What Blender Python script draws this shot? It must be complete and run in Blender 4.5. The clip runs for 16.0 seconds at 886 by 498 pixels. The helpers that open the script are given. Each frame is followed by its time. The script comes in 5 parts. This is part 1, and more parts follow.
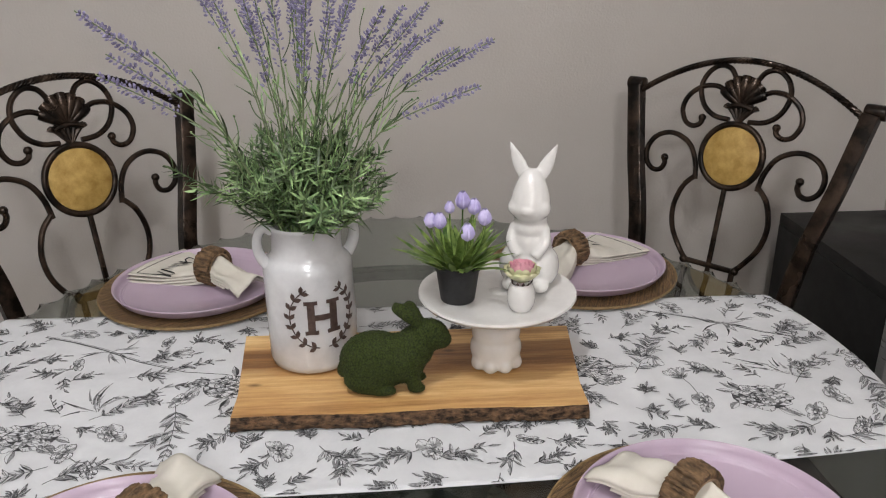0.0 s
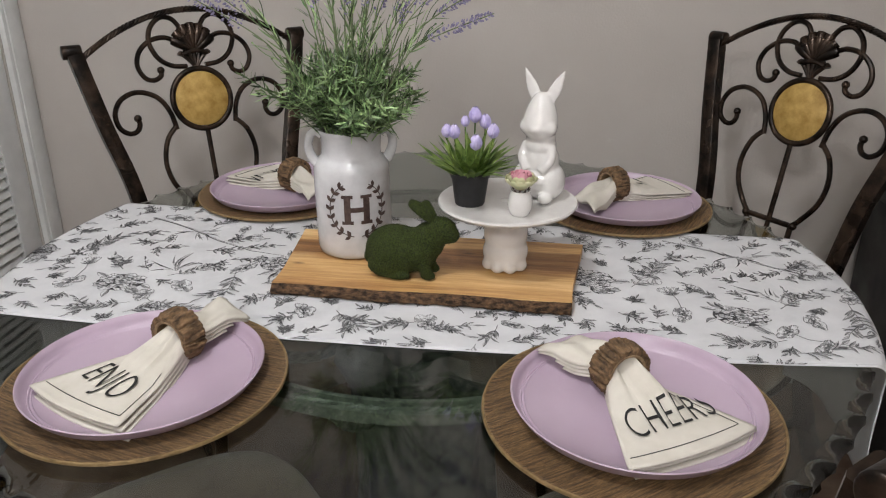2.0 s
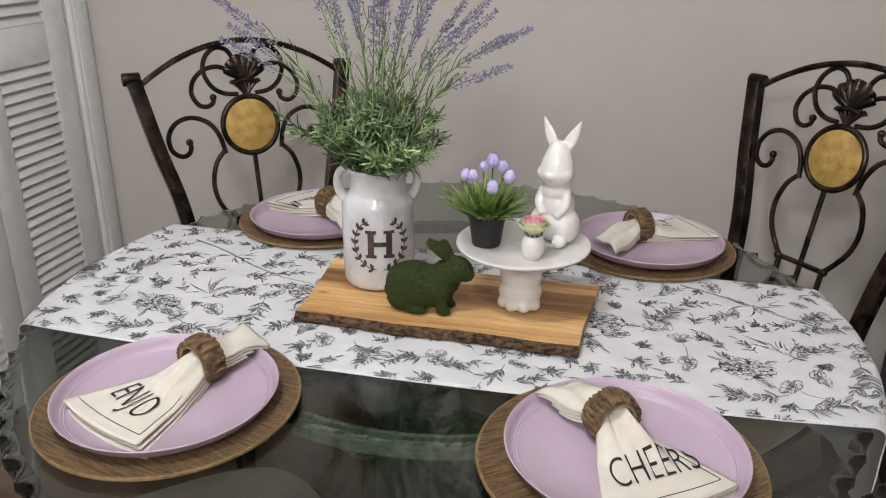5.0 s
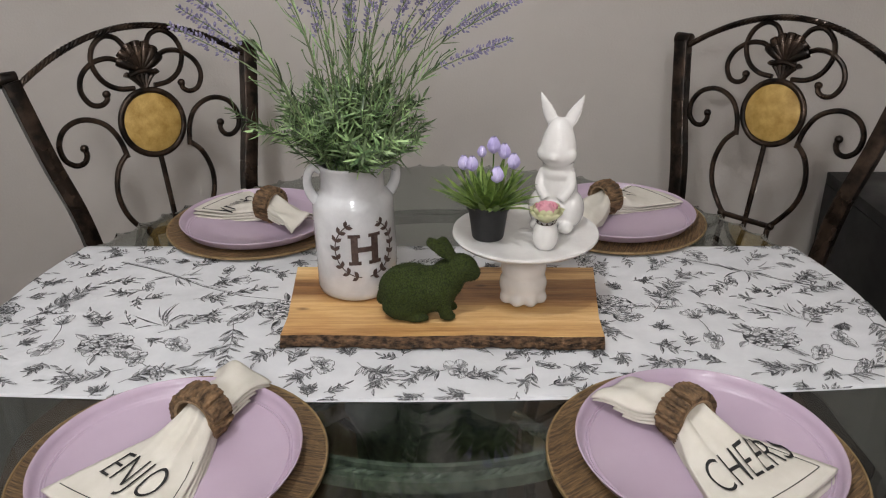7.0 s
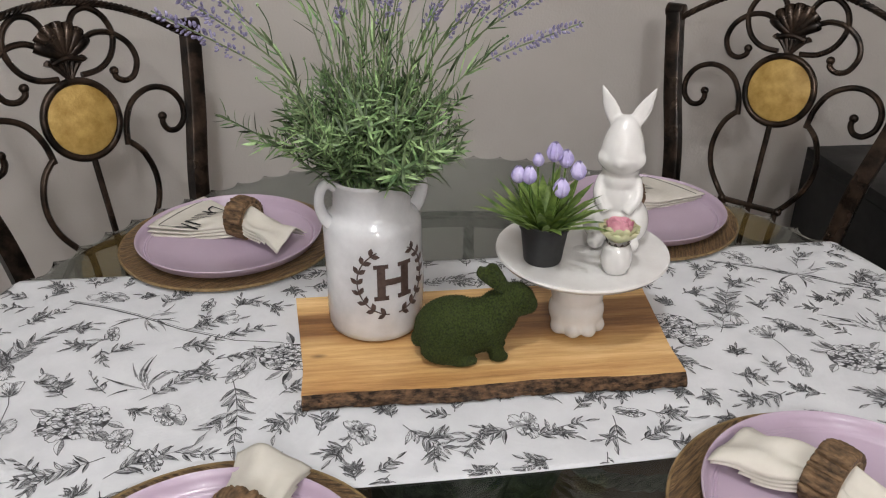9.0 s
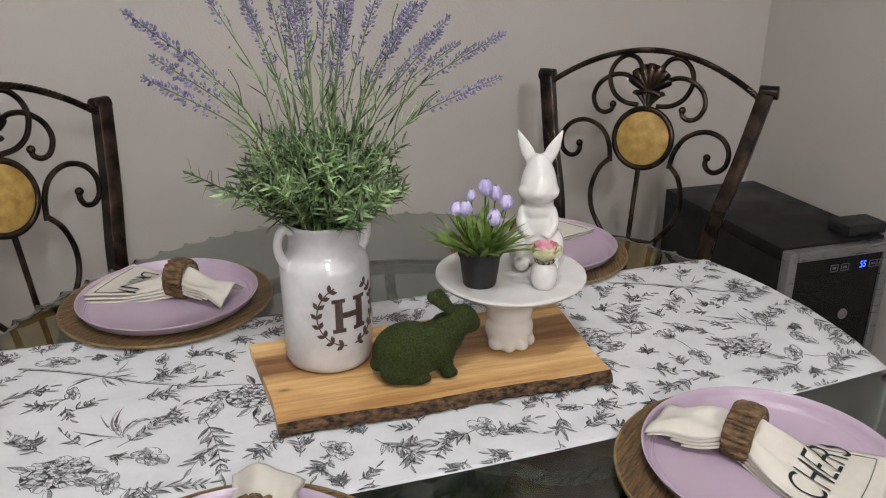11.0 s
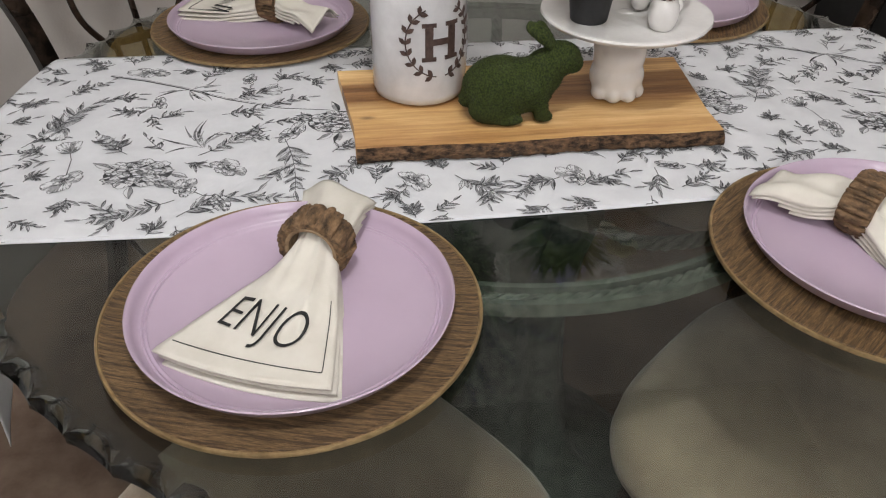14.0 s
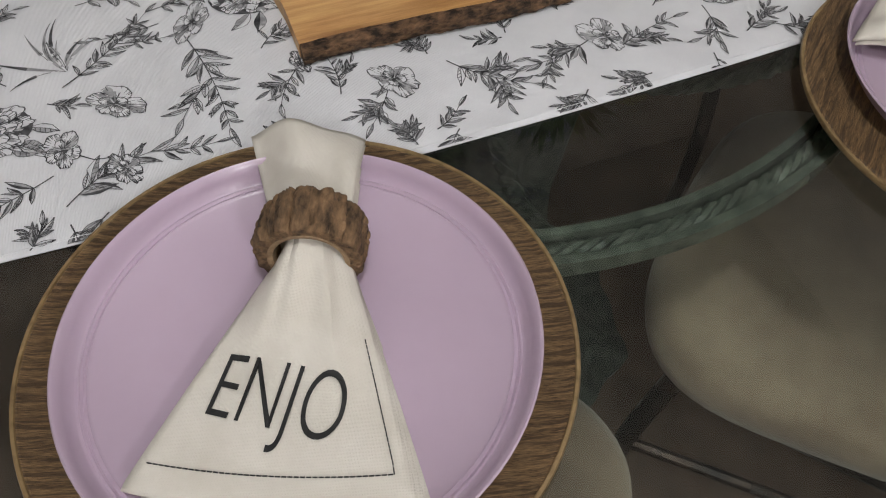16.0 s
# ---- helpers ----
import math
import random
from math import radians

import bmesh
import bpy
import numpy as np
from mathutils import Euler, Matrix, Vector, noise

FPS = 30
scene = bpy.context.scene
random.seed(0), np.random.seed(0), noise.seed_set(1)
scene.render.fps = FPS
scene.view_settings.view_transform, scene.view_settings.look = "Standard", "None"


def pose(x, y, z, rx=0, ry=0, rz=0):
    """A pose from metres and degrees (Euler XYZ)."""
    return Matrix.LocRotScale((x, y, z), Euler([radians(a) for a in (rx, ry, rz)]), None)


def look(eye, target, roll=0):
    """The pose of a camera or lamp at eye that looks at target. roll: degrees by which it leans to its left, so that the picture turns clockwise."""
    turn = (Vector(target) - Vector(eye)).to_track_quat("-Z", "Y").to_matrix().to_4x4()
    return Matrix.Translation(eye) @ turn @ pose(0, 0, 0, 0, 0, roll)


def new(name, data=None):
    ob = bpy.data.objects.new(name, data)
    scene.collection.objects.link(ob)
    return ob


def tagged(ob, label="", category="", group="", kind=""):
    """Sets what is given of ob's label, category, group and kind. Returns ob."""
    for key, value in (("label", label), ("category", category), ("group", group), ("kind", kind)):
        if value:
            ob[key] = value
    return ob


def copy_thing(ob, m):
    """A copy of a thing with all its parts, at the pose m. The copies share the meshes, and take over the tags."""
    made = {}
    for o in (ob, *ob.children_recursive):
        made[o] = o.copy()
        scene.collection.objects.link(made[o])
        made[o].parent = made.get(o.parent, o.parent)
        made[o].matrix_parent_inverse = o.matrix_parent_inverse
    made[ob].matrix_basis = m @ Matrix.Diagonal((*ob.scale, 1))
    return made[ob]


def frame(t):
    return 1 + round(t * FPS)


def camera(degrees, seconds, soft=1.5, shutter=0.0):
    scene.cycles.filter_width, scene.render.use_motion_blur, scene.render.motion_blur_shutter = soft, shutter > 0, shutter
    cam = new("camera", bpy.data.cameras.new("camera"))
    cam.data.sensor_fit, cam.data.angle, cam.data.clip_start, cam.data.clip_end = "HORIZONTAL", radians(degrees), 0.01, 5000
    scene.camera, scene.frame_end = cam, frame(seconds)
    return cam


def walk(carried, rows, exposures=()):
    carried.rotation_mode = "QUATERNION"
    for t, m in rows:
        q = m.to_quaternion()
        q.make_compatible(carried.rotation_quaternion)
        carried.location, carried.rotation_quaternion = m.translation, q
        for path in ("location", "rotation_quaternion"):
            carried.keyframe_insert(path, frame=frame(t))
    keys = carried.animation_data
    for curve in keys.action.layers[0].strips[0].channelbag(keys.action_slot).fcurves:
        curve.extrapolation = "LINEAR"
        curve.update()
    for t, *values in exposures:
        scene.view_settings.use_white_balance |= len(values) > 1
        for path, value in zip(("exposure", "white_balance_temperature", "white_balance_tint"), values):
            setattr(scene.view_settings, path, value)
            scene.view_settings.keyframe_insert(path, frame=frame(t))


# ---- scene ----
cam = camera(58.1, 16.0, 1.1)
PATH = [
    (0, (-0.011, -0.82, 1.306), (0.098, 1.042, 0.582), -0.4),
    (0.5, (0.071, -0.868, 1.306), (-0.147, 0.987, 0.59), -1.0),
    (1, (0.067, -0.917, 1.305), (-0.149, 0.935, 0.581), -0.9),
    (1.5, (0.081, -0.958, 1.296), (-0.141, 0.882, 0.546), -0.8),
    (2, (0.185, -0.99, 1.277), (-0.092, 0.828, 0.491), -0.0),
    (2.5, (0.272, -1.025, 1.264), (-0.124, 0.733, 0.397), -0.1),
    (3, (0.292, -1.045, 1.27), (-0.108, 0.698, 0.373), 0.4),
    (3.5, (0.274, -1.034, 1.272), (-0.143, 0.697, 0.362), 1.4),
    (4, (0.257, -1.011, 1.289), (-0.171, 0.714, 0.371), 1.4),
    (4.5, (0.257, -1.011, 1.326), (-0.179, 0.764, 0.515), 1.1),
    (4.7, (0.259, -1.013, 1.333), (-0.181, 0.783, 0.572), 1.0),
    (6.8, (0.05, -0.912, 1.318), (-0.052, 0.919, 0.519), -0.7),
    (7, (0.024, -0.913, 1.318), (-0.022, 0.91, 0.496), -0.5),
    (7.5, (-0.009, -0.892, 1.304), (0.048, 0.9, 0.418), -0.2),
    (8, (-0.022, -0.788, 1.296), (0.05, 0.986, 0.374), -0.8),
    (8.5, (-0.058, -0.711, 1.295), (0.013, 1.06, 0.369), -0.4),
    (8.7, (-0.094, -0.701, 1.304), (0.02, 1.07, 0.382), -0.1),
    (10.8, (-0.273, -0.797, 1.312), (0.277, 0.993, 0.61), -0.0),
    (11, (-0.264, -0.808, 1.303), (0.283, 0.974, 0.579), -0.1),
    (11.5, (-0.206, -0.878, 1.296), (0.313, 0.901, 0.544), 0.6),
    (12, (-0.162, -0.954, 1.283), (0.227, 0.848, 0.509), -0.1),
    (12.5, (-0.147, -0.981, 1.284), (0.194, 0.829, 0.503), 0.0),
    (13, (-0.142, -0.956, 1.284), (0.165, 0.853, 0.49), 0.5),
    (13.5, (-0.156, -0.894, 1.242), (0.093, 0.825, 0.25), 0.8),
    (14, (-0.223, -0.782, 1.222), (-0.008, 0.807, 0.027), 0.8),
    (14.5, (-0.295, -0.647, 1.207), (0.045, 0.745, -0.188), -0.3),
    (15, (-0.312, -0.569, 1.193), (0.111, 0.629, -0.352), -0.0),
    (15.5, (-0.31, -0.517, 1.179), (0.095, 0.625, -0.411), -0.8),
    (16, (-0.284, -0.496, 1.178), (0.132, 0.618, -0.431), 0.1),
]
walk(cam, [(t, look(eye, target, roll)) for t, eye, target, roll in PATH],
     [(0.0, 0.0), (3.6, 0.0), (4.5, 0.2), (5.6, 0.1), (6.8, -0.06), (8.2, 0.0), (13.2, 0.0), (14.3, 0.02), (15.0, -0.18), (15.5, -0.31), (16.0, -0.33)])

# ---- light ----
world = bpy.data.worlds.new("world")
scene.world = world
world.use_nodes = True
world.node_tree.nodes["Background"].inputs[0].default_value = (0.75, 0.8, 0.9, 1)
world.node_tree.nodes["Background"].inputs[1].default_value = 0.002
LAMP = (-0.22, -0.68, 2.28)
LAMP2 = (-0.10, -2.50, 2.28)


def point_lamp(name, at, radius, power, colour):
    data = bpy.data.lights.new(name, "POINT")
    data.shadow_soft_size, data.energy, data.color = radius, power, colour
    ob = new(name, data)
    ob.matrix_world = Matrix.Translation(at)
    return ob


point_lamp("ceiling_lamp_light", LAMP, 0.06, 36, (0.985, 0.99, 1.0))
point_lamp("kitchen_lamp_light", LAMP2, 0.12, 70, (0.985, 0.99, 1.0))


# ---- materials ----
def node(tree, kind, **values):
    n = tree.nodes.new(kind)
    for k, v in values.items():
        n.inputs[k.replace("_", " ")].default_value = v
    return n


def material(name, dark, light, rough=0.5, metal=0.0, scale=30.0, detail=6.0, bump=0.0, bump_scale=200.0, stretch=(1, 1, 1),
             spec=0.5, coat=0.0, rough_var=0.1, transmission=0.0, ior=1.45, sheen=0.0, lo=0.35, hi=0.65):
    """A principled surface whose colour runs between two tones by noise at two scales, with fine relief."""
    m = bpy.data.materials.new(name)
    m.use_nodes = True
    t = m.node_tree
    b = t.nodes["Principled BSDF"]
    co = t.nodes.new("ShaderNodeTexCoord")
    mp = t.nodes.new("ShaderNodeMapping")
    mp.inputs["Scale"].default_value = stretch
    t.links.new(co.outputs["Object"], mp.inputs["Vector"])
    n1 = node(t, "ShaderNodeTexNoise", Scale=scale, Detail=detail, Roughness=0.6)
    t.links.new(mp.outputs[0], n1.inputs["Vector"])
    ramp = t.nodes.new("ShaderNodeValToRGB")
    ramp.color_ramp.elements[0].color, ramp.color_ramp.elements[0].position = (*dark, 1), lo
    ramp.color_ramp.elements[1].color, ramp.color_ramp.elements[1].position = (*light, 1), hi
    t.links.new(n1.outputs["Fac"], ramp.inputs["Fac"])
    t.links.new(ramp.outputs["Color"], b.inputs["Base Color"])
    n2 = node(t, "ShaderNodeTexNoise", Scale=scale * 0.23, Detail=3.0)
    t.links.new(mp.outputs[0], n2.inputs["Vector"])
    mr = node(t, "ShaderNodeMapRange", To_Min=max(0.02, rough - rough_var), To_Max=min(1, rough + rough_var), From_Min=0.3, From_Max=0.7)
    t.links.new(n2.outputs["Fac"], mr.inputs["Value"])
    t.links.new(mr.outputs[0], b.inputs["Roughness"])
    b.inputs["Metallic"].default_value = metal
    b.inputs["Specular IOR Level"].default_value = spec
    b.inputs["Coat Weight"].default_value = coat
    b.inputs["Coat Roughness"].default_value = 0.06
    b.inputs["Transmission Weight"].default_value = transmission
    b.inputs["IOR"].default_value = ior
    b.inputs["Sheen Weight"].default_value = sheen
    if bump:
        n3 = node(t, "ShaderNodeTexNoise", Scale=bump_scale, Detail=4.0)
        t.links.new(mp.outputs[0], n3.inputs["Vector"])
        bp = node(t, "ShaderNodeBump", Strength=1.0, Distance=bump)
        t.links.new(n3.outputs["Fac"], bp.inputs["Height"])
        t.links.new(bp.outputs[0], b.inputs["Normal"])
    return m


def weave(m, scale, depth):
    """Adds a fine crossed thread relief to a cloth."""
    t = m.node_tree
    b = t.nodes["Principled BSDF"]
    co = t.nodes.new("ShaderNodeTexCoord")
    h = None
    for axis in ("X", "Y"):
        w = node(t, "ShaderNodeTexWave", Scale=scale, Distortion=1.5, Detail=1.0)
        w.bands_direction = axis
        t.links.new(co.outputs["Object"], w.inputs["Vector"])
        if h is None:
            h = w.outputs["Fac"]
        else:
            a = t.nodes.new("ShaderNodeMath")
            a.operation = "ADD"
            t.links.new(h, a.inputs[0])
            t.links.new(w.outputs["Fac"], a.inputs[1])
            h = a.outputs[0]
    bp = node(t, "ShaderNodeBump", Strength=0.6, Distance=depth)
    t.links.new(h, bp.inputs["Height"])
    t.links.new(bp.outputs[0], b.inputs["Normal"])
    return m


def wood(name, tones, along, rings, rough=0.45, bump=0.0006, knots=True, finer=0.38, spread=0.13, dashes=False):
    """Boards: long streaks along one axis over a slow drift of tone across, with a few dark knots."""
    m = bpy.data.materials.new(name)
    m.use_nodes = True
    t = m.node_tree
    b = t.nodes["Principled BSDF"]
    co = t.nodes.new("ShaderNodeTexCoord")
    mp = t.nodes.new("ShaderNodeMapping")
    mp.inputs["Scale"].default_value = along
    t.links.new(co.outputs["Object"], mp.inputs["Vector"])
    slow = node(t, "ShaderNodeTexNoise", Scale=rings, Detail=2.0, Distortion=0.6)
    fine = node(t, "ShaderNodeTexNoise", Scale=rings * 9, Detail=8.0, Roughness=0.7)
    for n in (slow, fine):
        t.links.new(mp.outputs[0], n.inputs["Vector"])
    mix = node(t, "ShaderNodeMix")
    mix.inputs[0].default_value = finer
    t.links.new(slow.outputs["Fac"], mix.inputs[2])
    t.links.new(fine.outputs["Fac"], mix.inputs[3])
    ramp = t.nodes.new("ShaderNodeValToRGB")
    els = ramp.color_ramp.elements
    for i, c in enumerate(tones):
        p = 0.5 - spread + 2 * spread * i / (len(tones) - 1)
        e = els[i] if i < 2 else els.new(p)
        e.position, e.color = p, (*c, 1)
    t.links.new(mix.outputs[0], ramp.inputs["Fac"])
    last = ramp.outputs["Color"]
    if knots:
        v = node(t, "ShaderNodeTexVoronoi", Scale=7.0)
        mk = t.nodes.new("ShaderNodeMapping")
        mk.inputs["Scale"].default_value = (1, 2.2, 1)
        t.links.new(co.outputs["Object"], mk.inputs["Vector"])
        t.links.new(mk.outputs[0], v.inputs["Vector"])
        mr = node(t, "ShaderNodeMapRange", From_Min=0.02, From_Max=0.085, To_Min=0.75, To_Max=0.0)
        t.links.new(v.outputs["Distance"], mr.inputs["Value"])
        km = t.nodes.new("ShaderNodeMix")
        km.data_type = "RGBA"
        km.inputs[7].default_value = (0.10, 0.045, 0.015, 1)
        t.links.new(mr.outputs[0], km.inputs[0])
        t.links.new(last, km.inputs[6])
        last = km.outputs[2]
    if dashes:
        md = t.nodes.new("ShaderNodeMapping")
        md.inputs["Scale"].default_value = (22, 330, 1)
        t.links.new(co.outputs["Object"], md.inputs["Vector"])
        nd = node(t, "ShaderNodeTexNoise", Scale=1.0, Detail=3.0, Roughness=0.6)
        t.links.new(md.outputs[0], nd.inputs["Vector"])
        dr = node(t, "ShaderNodeMapRange", From_Min=0.47, From_Max=0.60, To_Min=0.0, To_Max=0.75)
        t.links.new(nd.outputs["Fac"], dr.inputs["Value"])
        dm = t.nodes.new("ShaderNodeMix")
        dm.data_type = "RGBA"
        dm.inputs[7].default_value = (0.045, 0.024, 0.011, 1)
        t.links.new(dr.outputs[0], dm.inputs[0])
        t.links.new(last, dm.inputs[6])
        last = dm.outputs[2]
    t.links.new(last, b.inputs["Base Color"])
    b.inputs["Roughness"].default_value = rough
    bp = node(t, "ShaderNodeBump", Strength=1.0, Distance=bump)
    t.links.new(fine.outputs["Fac"], bp.inputs["Height"])
    t.links.new(bp.outputs[0], b.inputs["Normal"])
    return m


def glass(name, colour, rough=0.0, ior=1.5):
    m = bpy.data.materials.new(name)
    m.use_nodes = True
    b = m.node_tree.nodes["Principled BSDF"]
    b.inputs["Base Color"].default_value = (*colour, 1)
    b.inputs["Roughness"].default_value = rough
    b.inputs["Transmission Weight"].default_value = 1.0
    b.inputs["IOR"].default_value = ior
    return m


def glow(name, colour, strength):
    m = bpy.data.materials.new(name)
    m.use_nodes = True
    b = m.node_tree.nodes["Principled BSDF"]
    b.inputs["Base Color"].default_value = (*colour, 1)
    b.inputs["Emission Color"].default_value = (*colour, 1)
    b.inputs["Emission Strength"].default_value = strength
    return m


M_WALL = material("wall_paint", (0.50, 0.465, 0.435), (0.53, 0.495, 0.465), 0.75, scale=3, bump=0.0007, bump_scale=170, spec=0.25)
M_CEIL = material("ceiling_paint", (0.72, 0.71, 0.69), (0.76, 0.75, 0.73), 0.9, scale=8, bump=0.002, bump_scale=60)
M_FLOOR = material("floor_covering", (0.105, 0.068, 0.048), (0.21, 0.150, 0.112), 0.7, scale=9, bump=0.0012, bump_scale=120, spec=0.3)
M_WHITE = material("white_trim_paint", (0.66, 0.67, 0.67), (0.74, 0.75, 0.75), 0.42, scale=14, bump=0.0002, bump_scale=90)
# near-black colour that stands for the shade behind the louvres
M_CLOSET_SHADE = material("closet_shade", (0.012, 0.012, 0.012), (0.02, 0.02, 0.02), 0.9)
def per_leaf(m, low, high):
    """Each separate leaf a little darker or lighter."""
    t = m.node_tree
    b = t.nodes["Principled BSDF"]
    link = b.inputs["Base Color"].links[0]
    src = link.from_socket
    g = t.nodes.new("ShaderNodeNewGeometry")
    mr = node(t, "ShaderNodeMapRange", To_Min=low, To_Max=high)
    t.links.new(g.outputs["Random Per Island"], mr.inputs["Value"])
    mul = t.nodes.new("ShaderNodeVectorMath")
    mul.operation = "SCALE"
    t.links.new(src, mul.inputs[0])
    t.links.new(mr.outputs[0], mul.inputs["Scale"])
    t.links.new(mul.outputs[0], b.inputs["Base Color"])
    return m


M_IRON = material("bronzed_iron", (0.007, 0.0045, 0.0032), (0.088, 0.056, 0.038), 0.30, 0.6, scale=26, bump=0.0006, bump_scale=120, rough_var=0.14, lo=0.4, hi=0.8)
M_OCHRE = material("ochre_medallion", (0.30, 0.175, 0.035), (0.50, 0.33, 0.10), 0.6, scale=38, bump=0.0006, bump_scale=180)
M_SUEDE = material("tan_suede", (0.205, 0.148, 0.102), (0.53, 0.415, 0.295), 0.85, scale=5, bump=0.0008, bump_scale=260, sheen=0.4)
M_VERDI = material("verdigris_metal", (0.030, 0.045, 0.038), (0.17, 0.20, 0.165), 0.40, 0.3, scale=60, bump=0.0014, bump_scale=70, lo=0.38, hi=0.75)
M_RING = material("worn_verdigris", (0.030, 0.045, 0.036), (0.27, 0.30, 0.24), 0.32, 0.3, scale=75, bump=0.0012, bump_scale=110, lo=0.30, hi=0.72)
M_GLASS = glass("grey_green_glass", (0.445, 0.485, 0.46))
M_CLOTH = weave(material("white_cotton", (0.645, 0.65, 0.67), (0.715, 0.72, 0.74), 0.85, scale=18, spec=0.2), 330, 0.0002)
M_INK = material("black_print", (0.028, 0.028, 0.03), (0.11, 0.11, 0.115), 0.85, scale=150, spec=0.2)
M_INK2 = material("grey_print", (0.22, 0.22, 0.23), (0.42, 0.42, 0.43), 0.85, scale=150, spec=0.2)
M_BOARD = wood("live_edge_wood", ((0.27, 0.130, 0.048), (0.44, 0.240, 0.095), (0.56, 0.345, 0.150), (0.68, 0.47, 0.24)), (0.8, 10, 10), 1.9, spread=0.115)
def zoned(m):
    """Across the board: honey front, dark heartwood band, pale strip at the back, with wavering limits."""
    t = m.node_tree
    b = t.nodes["Principled BSDF"]
    src = b.inputs["Base Color"].links[0].from_socket
    co = t.nodes.new("ShaderNodeTexCoord")
    sep = t.nodes.new("ShaderNodeSeparateXYZ")
    t.links.new(co.outputs["Object"], sep.inputs[0])
    mp = t.nodes.new("ShaderNodeMapping")
    mp.inputs["Scale"].default_value = (2.2, 9, 1)
    t.links.new(co.outputs["Object"], mp.inputs["Vector"])
    n = node(t, "ShaderNodeTexNoise", Scale=1.6, Detail=4.0)
    t.links.new(mp.outputs[0], n.inputs["Vector"])
    w = t.nodes.new("ShaderNodeMath")
    w.operation = "MULTIPLY_ADD"
    w.inputs[1].default_value, w.inputs[2].default_value = 0.06, -0.03
    t.links.new(n.outputs["Fac"], w.inputs[0])
    a = t.nodes.new("ShaderNodeMath")
    a.operation = "ADD"
    t.links.new(sep.outputs["Y"], a.inputs[0])
    t.links.new(w.outputs[0], a.inputs[1])
    mr = node(t, "ShaderNodeMapRange", From_Min=0.0, From_Max=0.212)
    t.links.new(a.outputs[0], mr.inputs["Value"])
    ramp = t.nodes.new("ShaderNodeValToRGB")
    els = ramp.color_ramp.elements
    els[0].position, els[0].color = 0.0, (1.12, 1.10, 1.02, 1)
    els[1].position, els[1].color = 0.42, (1.08, 1.05, 0.95, 1)
    for p, c in ((0.54, (0.66, 0.58, 0.50)), (0.76, (0.60, 0.52, 0.44)), (0.80, (1.35, 1.42, 1.40)), (1.0, (1.40, 1.50, 1.50))):
        els.new(p).color = (*c, 1)
    t.links.new(mr.outputs[0], ramp.inputs["Fac"])
    mul = t.nodes.new("ShaderNodeVectorMath")
    mul.operation = "MULTIPLY"
    t.links.new(src, mul.inputs[0])
    t.links.new(ramp.outputs["Color"], mul.inputs[1])
    t.links.new(mul.outputs[0], b.inputs["Base Color"])
    return m


zoned(M_BOARD)
M_BARK = material("tree_bark", (0.016, 0.009, 0.005), (0.25, 0.140, 0.074), 0.9, lo=0.38, hi=0.74, scale=85, detail=10, bump=0.006, bump_scale=170, stretch=(1, 2, 2))
M_RINGBARK = material("ring_bark", (0.008, 0.005, 0.003), (0.25, 0.150, 0.078), 0.9, scale=170, detail=10, bump=0.004, bump_scale=130, stretch=(1, 1, 0.35), lo=0.28, hi=0.70)
M_RINGWOOD = material("ring_cut_wood", (0.17, 0.105, 0.055), (0.34, 0.235, 0.14), 0.75, scale=160)
M_CHARGER = wood("charger_wood", ((0.050, 0.028, 0.013), (0.165, 0.096, 0.042), (0.245, 0.150, 0.070), (0.36, 0.230, 0.112)), (3.0, 62, 4), 4.6, 0.5, 0.0018, False, 0.80, 0.085, True)
M_CHARGER_RIM = material("charger_rim_gold", (0.17, 0.11, 0.05), (0.31, 0.21, 0.10), 0.45, 0.2, scale=90)
M_LILAC = material("lilac_stoneware", (0.450, 0.350, 0.440), (0.485, 0.380, 0.475), 0.34, scale=7, bump=0.00015, bump_scale=60, coat=0.15, rough_var=0.05)
M_NAPKIN = weave(material("natural_cotton", (0.60, 0.565, 0.495), (0.67, 0.635, 0.57), 0.9, scale=26, spec=0.15), 420, 0.00012)
M_THREAD = material("black_thread", (0.008, 0.008, 0.008), (0.02, 0.02, 0.02), 0.7, scale=300)
M_GLAZE = material("white_glaze", (0.64, 0.62, 0.605), (0.73, 0.715, 0.70), 0.10, scale=20, bump=0.0005, bump_scale=38, coat=0.5, rough_var=0.06)
M_JAR = material("jar_glaze", (0.47, 0.47, 0.485), (0.64, 0.64, 0.65), 0.16, scale=14, bump=0.0006, bump_scale=45, coat=0.4, rough_var=0.07)
M_LETTER = material("brown_relief", (0.045, 0.026, 0.022), (0.085, 0.055, 0.047), 0.5, scale=120)
M_MOSS = material("green_moss", (0.006, 0.013, 0.0015), (0.046, 0.062, 0.008), 0.95, scale=420, detail=4, bump=0.001, bump_scale=700)
M_LEAF = per_leaf(material("lavender_leaf", (0.045, 0.100, 0.032), (0.31, 0.43, 0.20), 0.45, scale=55, spec=0.5), 0.24, 1.85)
M_LEAF2 = per_leaf(material("tulip_leaf", (0.040, 0.095, 0.014), (0.26, 0.36, 0.09), 0.5, scale=60, spec=0.4), 0.45, 1.8)
M_STEM = material("lavender_stem", (0.10, 0.13, 0.06), (0.20, 0.25, 0.13), 0.7, scale=80)
M_BLOOM = material("lavender_bloom", (0.125, 0.108, 0.205), (0.35, 0.32, 0.475), 0.75, scale=160)
M_TULIP = material("tulip_petal", (0.40, 0.34, 0.64), (0.64, 0.58, 0.83), 0.55, scale=50)
M_POT = material("black_plastic", (0.012, 0.012, 0.013), (0.022, 0.022, 0.024), 0.5, scale=60, bump=0.0002)
M_PINK = material("pink_petal", (0.74, 0.30, 0.40), (0.82, 0.46, 0.52), 0.6, scale=60)
